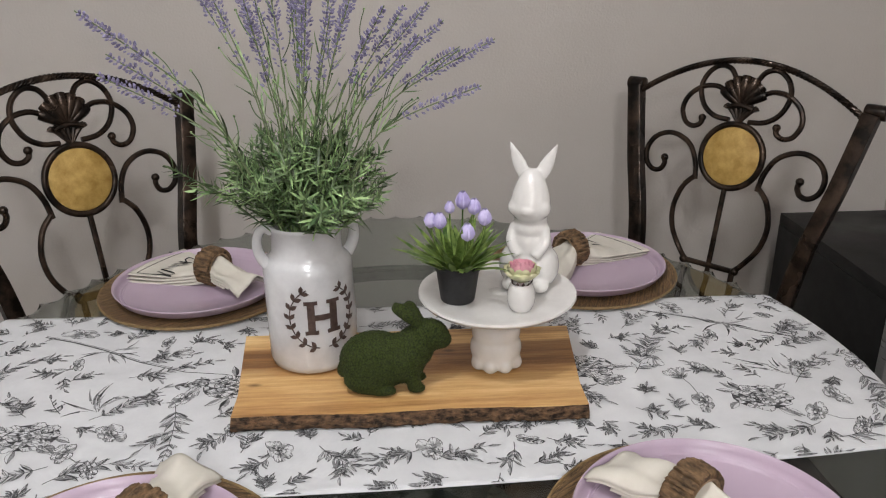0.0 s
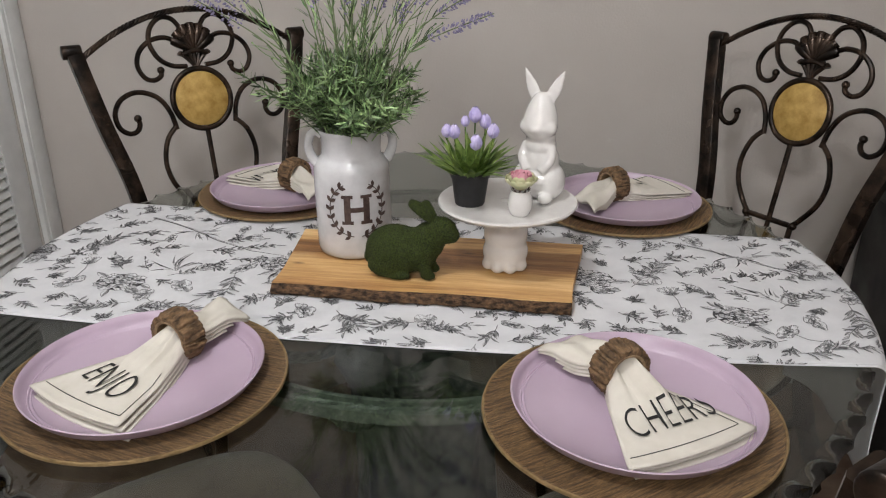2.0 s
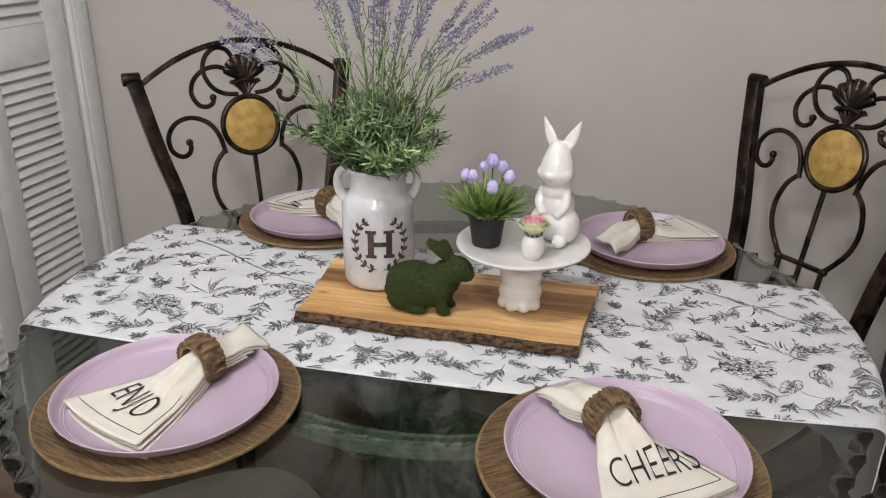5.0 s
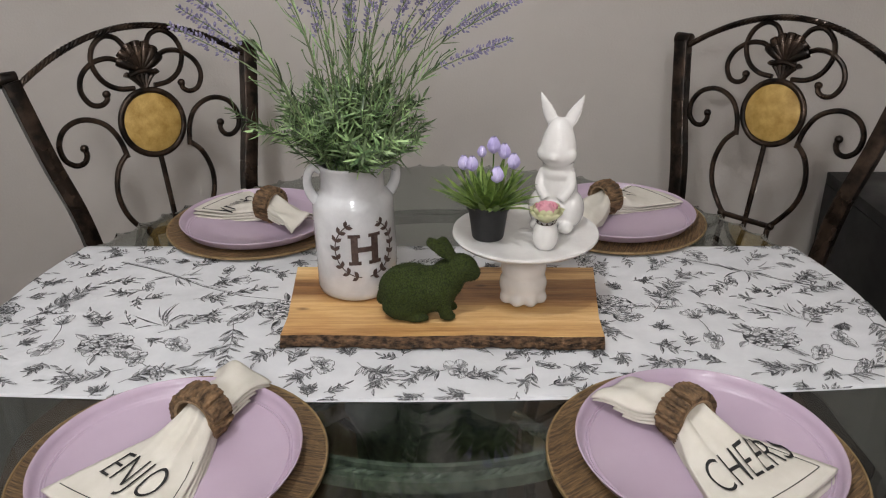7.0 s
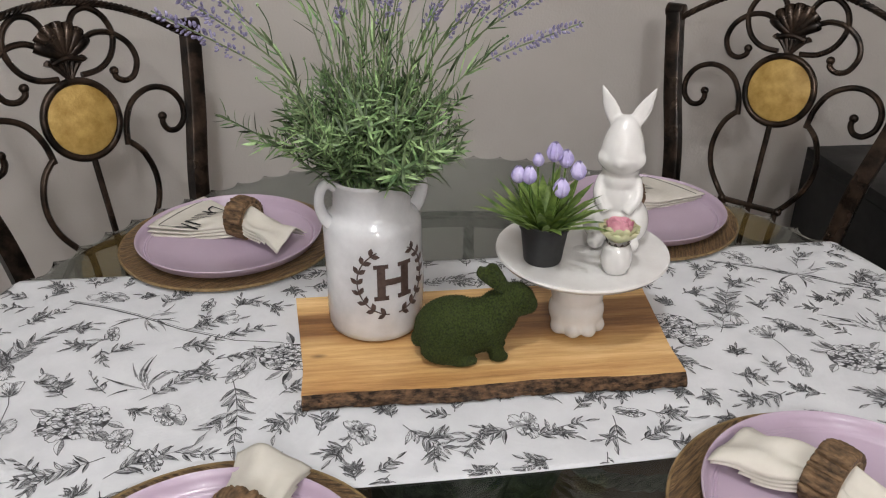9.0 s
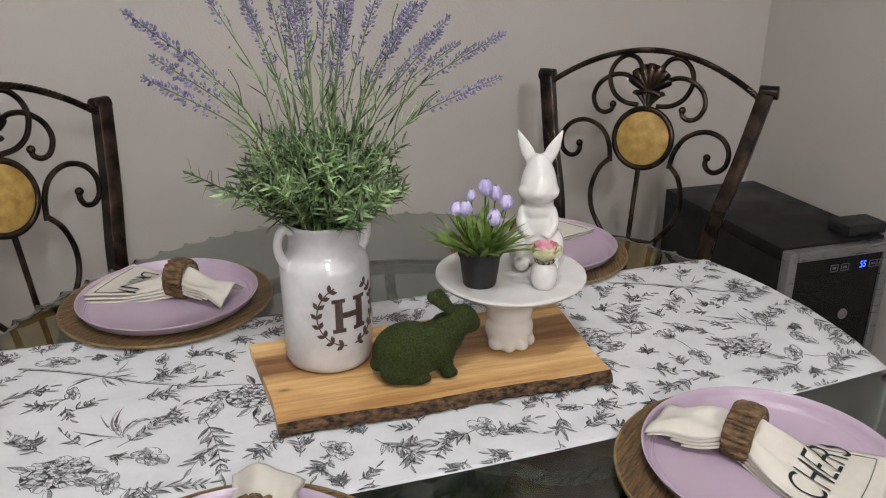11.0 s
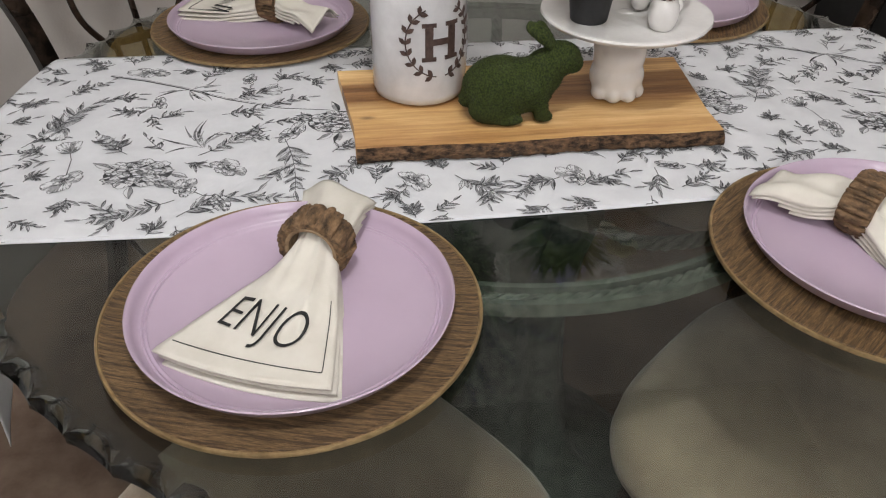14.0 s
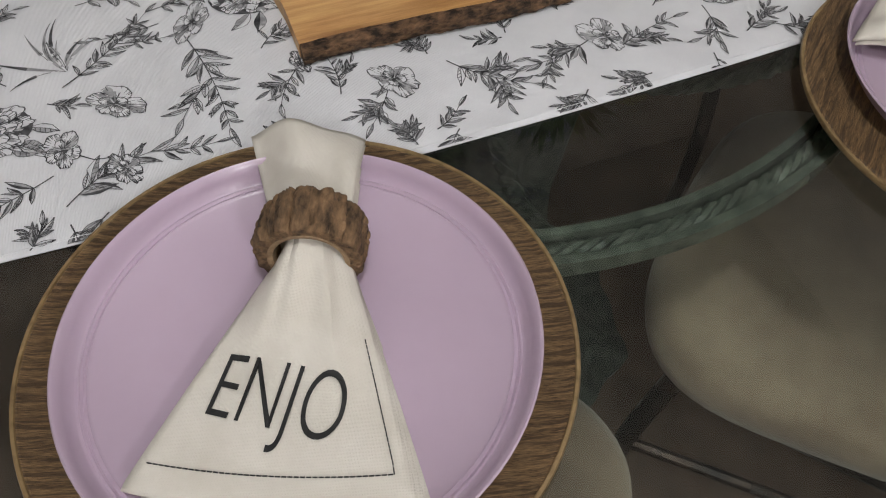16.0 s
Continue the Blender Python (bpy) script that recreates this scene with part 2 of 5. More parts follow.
M_CREAM = material("cream_petal", (0.60, 0.64, 0.36), (0.78, 0.74, 0.50), 0.6, scale=60)
M_COOLER = material("black_steel", (0.009, 0.009, 0.009), (0.015, 0.015, 0.015), 0.42, spec=0.3, scale=40, bump=0.0002, bump_scale=300)
M_STEEL = material("brushed_steel", (0.30, 0.31, 0.32), (0.40, 0.41, 0.42), 0.34, 0.85, scale=60, stretch=(1, 1, 12))
M_SMOKE = glass("smoked_glass", (0.10, 0.11, 0.12))
M_WIRE = material("shelf_wire", (0.35, 0.34, 0.32), (0.45, 0.44, 0.42), 0.3, 0.8)
M_BLUE = glow("blue_digit", (0.02, 0.06, 1.0), 9.0)
M_ICON = material("grey_icon", (0.10, 0.10, 0.11), (0.13, 0.13, 0.14), 0.5)
M_LED = glow("lamp_led", (1.0, 0.95, 0.9), 14.0)


# ---- mesh helpers ----
def finish(name, bm, mats, smooth=True, angle=40):
    me = bpy.data.meshes.new(name)
    bm.normal_update()
    bm.to_mesh(me)
    bm.free()
    for m in mats if isinstance(mats, (list, tuple)) else [mats]:
        me.materials.append(m)
    if smooth:
        me.polygons.foreach_set("use_smooth", [True] * len(me.polygons))
        me.set_sharp_from_angle(angle=radians(angle))
    return me


def thing(name, label, category, at=None, group="", kind=""):
    """An empty at a thing's base, under which its parts stand."""
    ob = new(name)
    ob.empty_display_size = 0.05
    if at is not None:
        ob.matrix_basis = at
    return tagged(ob, label, category, group, kind)


def part(name, bm, mats, parent, label="", smooth=True, angle=40):
    ob = new(name, finish(name, bm, mats, smooth, angle))
    ob.parent = parent
    return tagged(ob, label)


def solo(name, bm, mats, label, category, at=None, group="", kind="", smooth=True, angle=40):
    ob = new(name, finish(name, bm, mats, smooth, angle))
    if at is not None:
        ob.matrix_basis = at
    return tagged(ob, label, category, group, kind)


def box(bm, lo, hi, bevel=0.0, m=None):
    out = bmesh.ops.create_cube(bm, size=1)
    vs = out["verts"]
    c = [(a + b) / 2 for a, b in zip(lo, hi)]
    for v in vs:
        v.co = Vector([c[i] + v.co[i] * (hi[i] - lo[i]) for i in range(3)])
    if bevel:
        es = list({e for v in vs for e in v.link_edges})
        out = bmesh.ops.bevel(bm, geom=es, offset=bevel, segments=2, affect="EDGES", profile=0.5)
        vs = out["verts"]
    if m is not None:
        bmesh.ops.transform(bm, matrix=m, verts=list(set(vs)))
    return bm


def lathe(bm, profile, segs=48, m=None, wobble=None, close=False):
    """Turns (radius, height) pairs round z."""
    rings = []
    for k, (r, z) in enumerate(profile):
        row = []
        for i in range(segs):
            a = 2 * math.pi * i / segs
            rr = r + (wobble(a, z, r) if wobble else 0)
            row.append(Vector((rr * math.cos(a), rr * math.sin(a), z)))
        rings.append([bm.verts.new(m @ p if m else p) for p in row])
    n = len(rings)
    for k in range(n if close else n - 1):
        a, b = rings[k], rings[(k + 1) % n]
        for i in range(segs):
            j = (i + 1) % segs
            bm.faces.new((a[i], a[j], b[j], b[i]))
    if not close:
        if profile[0][0] > 1e-5:
            bm.faces.new(rings[0][::-1])
        if profile[-1][0] > 1e-5:
            bm.faces.new(rings[-1])
    return bm


def spline(pts, steps=8, closed=False):
    """A smooth line through points."""
    ps = [Vector(p) for p in pts]
    n = len(ps)
    out = []
    for i in range(n if closed else n - 1):
        if closed:
            a, b, c, d = ps[(i - 1) % n], ps[i], ps[(i + 1) % n], ps[(i + 2) % n]
        else:
            a, b, c, d = ps[max(i - 1, 0)], ps[i], ps[i + 1], ps[min(i + 2, n - 1)]
        for k in range(steps):
            t = k / steps
            out.append(0.5 * ((2 * b) + (c - a) * t + (2 * a - 5 * b + 4 * c - d) * t * t + (3 * b - a - 3 * c + d) * t ** 3))
    if not closed:
        out.append(ps[-1])
    return out


def tube(bm, path, radius, segs=8, closed=False, flat=1.0, cap=True):
    """A round bar along a path; radius may be a function of 0..1."""
    n = len(path)
    up = None
    rings = []
    for i, p in enumerate(path):
        d = (path[(i + 1) % n] - path[i - 1]) if closed else path[min(i + 1, n - 1)] - path[max(i - 1, 0)]
        d.normalize()
        if up is None:
            up = d.orthogonal().normalized()
        up = (up - d * up.dot(d))
        if up.length < 1e-6:
            up = d.orthogonal()
        up.normalize()
        side = d.cross(up)
        r = radius(i / max(n - 1, 1)) if callable(radius) else radius
        rings.append([bm.verts.new(p + (up * math.cos(a) * r + side * math.sin(a) * r * flat)) for a in (2 * math.pi * k / segs for k in range(segs))])
    for i in range(n if closed else n - 1):
        a, b = rings[i], rings[(i + 1) % n]
        for k in range(segs):
            j = (k + 1) % segs
            bm.faces.new((a[k], a[j], b[j], b[k]))
    if cap and not closed:
        bm.faces.new(rings[0][::-1])
        bm.faces.new(rings[-1])
    return bm


def ball(bm, at, r, sub=2, scale=(1, 1, 1), rot=None):
    m = Matrix.Translation(at) @ (rot.to_4x4() if rot is not None else Matrix()) @ Matrix.Diagonal((*[r * s for s in scale], 1))
    bmesh.ops.create_icosphere(bm, subdivisions=sub, radius=1.0, matrix=m)
    return bm


def rope(bm, path, radius, strands, turns, segs=6, only=None):
    """Strands twisted round a path."""
    n = len(path)
    up = Vector((0, 0, 1))
    frames = []
    for i, p in enumerate(path):
        d = (path[min(i + 1, n - 1)] - path[max(i - 1, 0)]).normalized()
        side = d.cross(up)
        side = side.normalized() if side.length > 1e-4 else d.orthogonal().normalized()
        frames.append((p, side, side.cross(d)))
    for s in range(strands) if only is None else (only,):
        line = []
        for i, (p, a, b) in enumerate(frames):
            w = 2 * math.pi * (s / strands + turns * i / (n - 1))
            line.append(p + (a * math.cos(w) + b * math.sin(w)) * radius * 0.55)
        tube(bm, line, radius * 0.56, segs)
    return bm


def remeshed(name, bm, mats, voxel, smooth):
    """Merges overlapping rounded bodies into one smooth skin."""
    me = bpy.data.meshes.new(name)
    bm.to_mesh(me)
    bm.free()
    tmp = new(name + "_form", me)
    r = tmp.modifiers.new("skin", "REMESH")
    r.mode, r.voxel_size = "VOXEL", voxel
    s = tmp.modifiers.new("soft", "SMOOTH")
    s.factor, s.iterations = 0.6, smooth
    dg = bpy.context.evaluated_depsgraph_get()
    out = bpy.data.meshes.new_from_object(tmp.evaluated_get(dg))
    bpy.data.objects.remove(tmp)
    bpy.data.meshes.remove(me)
    out.name = name
    out.materials.clear()
    for m in mats:
        out.materials.append(m)
    out.polygons.foreach_set("use_smooth", [True] * len(out.polygons))
    return out


def letters(text, height, narrow=1.0, slant=0.0, thin=0.0):
    """The outline mesh of a word in the built-in font: vertices and faces, from x = 0, on the line y = 0."""
    cu = bpy.data.curves.new("word", "FONT")
    cu.body, cu.size, cu.resolution_u, cu.offset = text, height / 0.69, 7, thin
    ob = new("word", cu)
    dg = bpy.context.evaluated_depsgraph_get()
    me = bpy.data.meshes.new_from_object(ob.evaluated_get(dg))
    vs = [(v.co.x * narrow + v.co.y * slant, v.co.y) for v in me.vertices]
    fs = [tuple(p.vertices) for p in me.polygons]
    bpy.data.objects.remove(ob)
    bpy.data.meshes.remove(me)
    bpy.data.curves.remove(cu)
    return vs, fs


# ---- the room ----
X0, X1, Y0, Y1, H = -1.357, 1.283, -3.2, 1.13, 2.44


def slab(name, lo, hi, mat, label, category):
    return solo(name, box(bmesh.new(), lo, hi), mat, label, category, kind="structure", smooth=False)


slab("floor", (X0 - 0.1, Y0 - 0.1, -0.1), (X1 + 0.1, Y1 + 0.1, 0), M_FLOOR, "mottled brown tan floor covering", "floor")
slab("ceiling", (X0 - 0.1, Y0 - 0.1, H), (X1 + 0.1, Y1 + 0.1, H + 0.1), M_CEIL, "white ceiling", "ceiling")
slab("wall_north", (X0 - 0.1, Y1, 0), (X1 + 0.1, Y1 + 0.1, H), M_WALL, "warm grey painted wall", "wall")
slab("wall_east", (X1, Y0, 0), (X1 + 0.1, Y1, H), M_WALL, "warm grey painted wall", "wall")
slab("wall_south", (X0 - 0.1, Y0 - 0.1, 0), (X1 + 0.1, Y0, H), M_WALL, "warm grey painted wall", "wall")
# the west wall with the closet's opening
DY0, DY1, DZ = -0.45, 1.046, 2.03
bm = bmesh.new()
box(bm, (X0 - 0.1, DY1, 0), (X0, Y1, H))
box(bm, (X0 - 0.1, Y0, 0), (X0, DY0, H))
box(bm, (X0 - 0.1, DY0, DZ), (X0, DY1, H))
solo("wall_west", bm, M_WALL, "warm grey painted wall with a closet opening", "wall", kind="structure", smooth=False)
# a lone sheet behind the doors; the closet's shade is painted into its colour
slab("closet_shade_sheet", (X0 - 0.7, DY0 - 0.05, 0), (X0 - 0.65, DY1 + 0.05, DZ + 0.1), M_CLOSET_SHADE, "near-black sheet standing for the shade inside the closet", "closet")
# baseboards: a moulded strip
for nm, a, b, ax in (("baseboard", X0, X1, "n"), ("baseboard", Y0, Y1, "e"), ("baseboard", Y0, DY0 - 0.09, "w")):
    bm = bmesh.new()
    prof = [(0, 0), (0.014, 0), (0.014, 0.065), (0.010, 0.074), (0.010, 0.082), (0.005, 0.092), (0, 0.095)]
    vs = []
    for q in (a, b):
        row = []
        for d, z in prof:
            if ax == "n":
                row.append(bm.verts.new((q, Y1 - 0.001 - d, z)))
            elif ax == "e":
                row.append(bm.verts.new((X1 - 0.001 - d, q, z)))
            else:
                row.append(bm.verts.new((X0 + 0.001 + d, q, z)))
        vs.append(row)
    for i in range(len(prof) - 1):
        bm.faces.new((vs[0][i], vs[1][i], vs[1][i + 1], vs[0][i + 1]))
    for row in vs:
        bm.faces.new(row)
    bmesh.ops.recalc_face_normals(bm, faces=bm.faces)
    solo(nm, bm, M_WHITE, "white moulded baseboard", "baseboard", kind="structure", angle=25)
# casing round the closet
casing = thing("trim", "white door casing round the closet", "door casing", kind="structure")
for lo, hi in (((X0 - 0.06, DY1 + 0.004, 0), (X0 + 0.016, Y1 - 0.002, DZ + 0.08)), ((X0 - 0.06, DY0 - 0.082, 0), (X0 + 0.016, DY0 - 0.004, DZ + 0.06)),
               ((X0 - 0.06, DY0 - 0.004, DZ + 0.004), (X0 + 0.014, DY1 + 0.004, DZ + 0.08))):
    part("casing_board", box(bmesh.new(), lo, hi, 0.004), M_WHITE, casing)
    lo2 = (X0 + 0.0162, lo[1] + 0.012, lo[2]) if hi[1] - lo[1] < 0.2 else (X0 + 0.0142, lo[1], lo[2] + 0.012)
    hi2 = (X0 + 0.021, hi[1] - 0.012, hi[2]) if hi[1] - lo[1] < 0.2 else (X0 + 0.019, hi[1], hi[2] - 0.012)
    part("casing_bead", box(bmesh.new(), lo2, hi2, 0.002), M_WHITE, casing)


def louvre_leaf(ya, yb):
    """One leaf of the folding closet door, with two louvred fields."""
    leaf = thing("closet_door", "white louvred folding closet door leaf, closed", "door", Matrix.Translation((X0 - 0.03, ya, 0)), "closet door leaves", "structure")
    w = yb - ya
    st, t = 0.083, 0.028
    z0, z1 = 0.012, DZ - 0.012
    for a in (0.0, w - st):
        part("stile", box(bmesh.new(), (0, a, z0), (t, a + st, z1), 0.003), M_WHITE, leaf)
    rails = ((z0, z0 + 0.13), (0.955, 1.060), (z1 - 0.11, z1))
    for a, b in rails:
        part("rail", box(bmesh.new(), (0.001, st, a), (t - 0.001, w - st, b), 0.002), M_WHITE, leaf)
    fields = ((rails[0][1], rails[1][0]), (rails[1][1], rails[2][0]))
    me = finish("slat", box(bmesh.new(), (-0.0035, 0, -0.0195), (0.0035, w - 2 * st, 0.0195), 0.002), M_WHITE)
    for a, b in fields:
        n = int((b - a) / 0.0287)
        for i in range(n):
            s = new("slat", me)
            s.parent = leaf
            s.matrix_basis = pose(t / 2, st, a + (i + 0.5) * (b - a) / n, 0, -38, 0)
    return leaf


for k in range(4):
    louvre_leaf(DY1 - 0.004 - 0.372 * (k + 1) + 0.003, DY1 - 0.004 - 0.372 * k)

# the ceiling lamp, a plate of small bulbs
lamp = thing("ceiling_lamp", "flat ceiling lamp with rows of small white bulbs", "lamp", Matrix.Translation((LAMP[0], LAMP[1], H)))
part("lamp_plate", box(bmesh.new(), (-0.2, -0.15, -0.03), (0.2, 0.15, -0.001), 0.006), M_STEEL, lamp)
me = finish("bulb", ball(bmesh.new(), (0, 0, 0), 0.014, 2), M_LED)
for i in range(4):
    for j in range(3):
        b = new("bulb", me)
        b.parent = lamp
        b.matrix_basis = Matrix.Translation(((i - 1.5) * 0.09, (j - 1) * 0.09, -0.043))
copy_thing(lamp, Matrix.Translation((LAMP2[0], LAMP2[1], H)))

# ---- the table ----
TX, TY, TRX, TRY, TZ = -0.018, 0.125, 0.632, 0.662, 0.760


def edge_x(y, side):
    return TX + side * TRX * math.sqrt(max(0.0, 1 - ((y - TY) / TRY) ** 2))


table = thing("dining_table", "round glass dining table with scalloped edge on a green metal pedestal", "table", Matrix.Translation((TX, TY, 0)))
bm = bmesh.new()
SC, PER = 76, 10
N = SC * PER
prof = [(0.10, 0, 0), (0.55, 0, 0), (0.90, 0, 0), (0.962, 0, 0)]
rings = []
for f, _, _ in prof:
    rings.append([bm.verts.new((f * TRX * math.cos(2 * math.pi * i / N), f * TRY * math.sin(2 * math.pi * i / N), TZ)) for i in range(N)])
for k in range(6):
    row = []
    for i in range(N):
        a = 2 * math.pi * i / N
        s = abs(math.sin(math.pi * i / PER)) ** 0.7
        j = 0.25 * math.sin(i * 0.37) + 0.2 * math.sin(i * 0.113 + 1)
        s = s * (0.85 + 0.15 * j)
        inset, drop = ((0.0200 * s + 0.003, 0.0), (0.0150 * s + 0.002, 0.0045 * s), (0.0075 * s + 0.001, 0.0075 * s + 0.0005),
                       (0.0045 * s, 0.0105), (0.0055 * s + 0.001, 0.0128), (0.012, 0.0132))[k]
        row.append(bm.verts.new(((TRX - inset) * math.cos(a), (TRY - inset) * math.sin(a), TZ - drop)))
    rings.append(row)
for f in (0.90, 0.55, 0.10):
    rings.append([bm.verts.new((f * TRX * math.cos(2 * math.pi * i / N), f * TRY * math.sin(2 * math.pi * i / N), TZ - 0.0132)) for i in range(N)])
for a, b in zip(rings, rings[1:]):
    for i in range(N):
        j = (i + 1) % N
        bm.faces.new((a[i], b[i], b[j], a[j]))
bm.faces.new(rings[0])
bm.faces.new(rings[-1][::-1])
bmesh.ops.recalc_face_normals(bm, faces=bm.faces)
top = part("glass_top", bm, M_GLASS, table, "grey-green glass top with a chipped scalloped edge", angle=50)
top.visible_shadow = False
# the ring that carries the glass: two bands with a braid between
RZ = 0.728
CYR = 0.028
for nm, r0, r1 in (("ring_band", 0.3885, 0.3955), ("ring_band", 0.3640, 0.3705)):
    part(nm, lathe(bmesh.new(), [(r0, RZ - 0.007), (r1, RZ - 0.007), (r1, RZ + 0.008), (r0, RZ + 0.008)], 96, Matrix.Translation((0, CYR, 0)), close=True), M_RING, table)
circle = [Vector((0.3795 * math.cos(2 * math.pi * i / 400), CYR + 0.3795 * math.sin(2 * math.pi * i / 400), RZ)) for i in range(401)]
part("braid", rope(bmesh.new(), circle, 0.0066, 3, 60), M_RING, table, "twisted verdigris rope braid")
part("ring_plate", lathe(bmesh.new(), [(0.3705, RZ - 0.011), (0.3885, RZ - 0.011), (0.3885, RZ - 0.006), (0.3705, RZ - 0.006)], 96, Matrix.Translation((0, CYR, 0)), close=True), M_VERDI, table)


def rag(a, z, r):
    return 0.012 * math.sin(8 * a + 3 * z) + 0.006 * math.sin(17 * a - 21 * z)


part("pedestal", lathe(bmesh.new(), [(0.26, 0.0), (0.27, 0.03), (0.22, 0.06), (0.15, 0.12), (0.115, 0.25), (0.11, 0.42), (0.125, 0.55), (0.15, 0.62), (0.14, 0.65), (0.06, 0.66)], 72,
                       Matrix.Translation((0, CYR, 0)), rag), M_VERDI, table, "fluted verdigris metal pedestal")
for k in range(6):
    a = 2 * math.pi * (k + 0.35) / 6
    d = Vector((math.cos(a), math.sin(a), 0))
    c = Vector((0, CYR, 0))
    line = spline([c + d * 0.10 + Vector((0, 0, 0.63)), c + d * 0.20 + Vector((0, 0, 0.60)), c + d * 0.30 + Vector((0, 0, 0.645)), c + d * 0.368 + Vector((0, 0, RZ - 0.01))], 10)
    part("rope_strut", rope(bmesh.new(), line, 0.010, 3, 6), M_RING, table)

# ---- the runner ----
RUN_Z = TZ + 0.0012
V0, V1, SLOPE = -0.121, 0.332, 0.028


def across(u, v):
    """Where the runner's v lies in y: its near edge bows a little, its far edge drifts."""
    near = V0 + 0.07 * min(abs(u), 0.62) ** 2
    return near + (V1 - 0.025 * u - near) * v + SLOPE * u


def within(u, y):
    """The runner's v at a place."""
    a = across(u, 0.0)
    return (y - a) / (across(u, 1.0) - a)


def cloth(u, v):
    """The runner's surface: u along the table from the middle, v from near (0) to far (1) edge, and its normal."""
    y = across(u, v)
    side = 1 if u > TX else -1
    e = edge_x(y, side) + side * 0.003
    d = (u - e) * side
    rip = 0.0006 * noise.noise(Vector((u * 9, y * 9, 0))) + 0.0004 * noise.noise(Vector((u * 31, y * 27, 3)))
    rad = 0.018
    if d <= -rad * 0.3:
        return Vector((u, y, RUN_Z + 0.0008 + rip)), Vector((0, 0, 1))
    d += rad * 0.3
    x0 = e - side * rad * 0.3
    ang = d / rad
    if ang < 1.45:
        p = Vector((x0 + side * rad * math.sin(ang), y, RUN_Z + 0.0008 - rad * (1 - math.cos(ang)) + rip * (1 - ang / 1.45)))
        return p, Vector((side * math.sin(ang), 0, math.cos(ang)))
    rest = d - 1.45 * rad
    fold = 0.006 * math.sin(y * 26 + side) * min(1, rest / 0.1)
    p = Vector((x0 + side * (rad * math.sin(1.45) + rest * 0.05 + fold), y + 0.03 * rest * (0.5 - v), RUN_Z - rad * (1 - math.cos(1.45)) - rest))
    return p, Vector((side, 0, 0.05)).normalized()


runner = thing("table_runner", "white cotton table runner printed with black toile flowers", "table runner", kind="")
bm = bmesh.new()
UA, UB, NU, NV = -0.90, 0.86, 260, 44
grid = [[bm.verts.new(cloth(UA + (UB - UA) * i / NU, j / NV)[0]) for j in range(NV + 1)] for i in range(NU + 1)]
for i in range(NU):
    for j in range(NV):
        bm.faces.new((grid[i][j], grid[i + 1][j], grid[i + 1][j + 1], grid[i][j + 1]))
ob = part("cloth", bm, M_CLOTH, runner)
so = ob.modifiers.new("thick", "SOLIDIFY")
so.thickness, so.offset = 0.0011, -1
# hems along both long edges
for vv in (0.012, 0.988):
    bm = bmesh.new()
    line = [cloth(UA + (UB - UA) * i / 300, vv)[0] + cloth(UA + (UB - UA) * i / 300, vv)[1] * 0.0003 for i in range(301)]
    tube(bm, line, 0.0005, 5)
    part("hem", bm, M_CLOTH, runner)

# the print: strokes, leaves and flowers laid on the cloth
PV, PF, PM = [], [], []
rnd = random.Random(11)
PRINT_TOP = 0.0006
LAYER = [0]


def put_poly(pts, mat):
    if min(q[0] for q in pts) < UA + 0.004 or max(q[0] for q in pts) > UB - 0.004:
        return
    if max(within(u, w) for u, w in pts) < 0.004 or min(within(u, w) for u, w in pts) > 0.996:
        return
    base = len(PV)
    for u, w in pts:
        v = within(u, w)
        p, n = cloth(u, min(max(v, 0.002), 0.998))
        PV.append(p + n * (PRINT_TOP + 0.00002 * LAYER[0]))
    PF.append(tuple(range(base, base + len(pts))))
    PM.append(mat)


def stroke(pts, w0, w1=None, mat=0):
    """A pen line through points (u, y) that narrows from w0 to w1."""
    w1 = w0 if w1 is None else w1
    n = len(pts)
    left, right = [], []
    for i, (x, y) in enumerate(pts):
        ax, ay = pts[max(i - 1, 0)]
        bx, by = pts[min(i + 1, n - 1)]
        dx, dy = bx - ax, by - ay
        l = math.hypot(dx, dy) or 1
        w = (w0 + (w1 - w0) * i / (n - 1)) / 2
        left.append((x - dy / l * w, y + dx / l * w))
        right.append((x + dy / l * w, y - dx / l * w))
    for i in range(n - 1):
        put_poly((left[i], left[i + 1], right[i + 1], right[i]), mat)


def arc_pts(x, y, ang, length, bend, n=6):
    out = [(x, y)]
    for i in range(n):
        ang += bend / n
        x += math.cos(ang) * length / n
        y += math.sin(ang) * length / n
        out.append((x, y))
    return out, ang


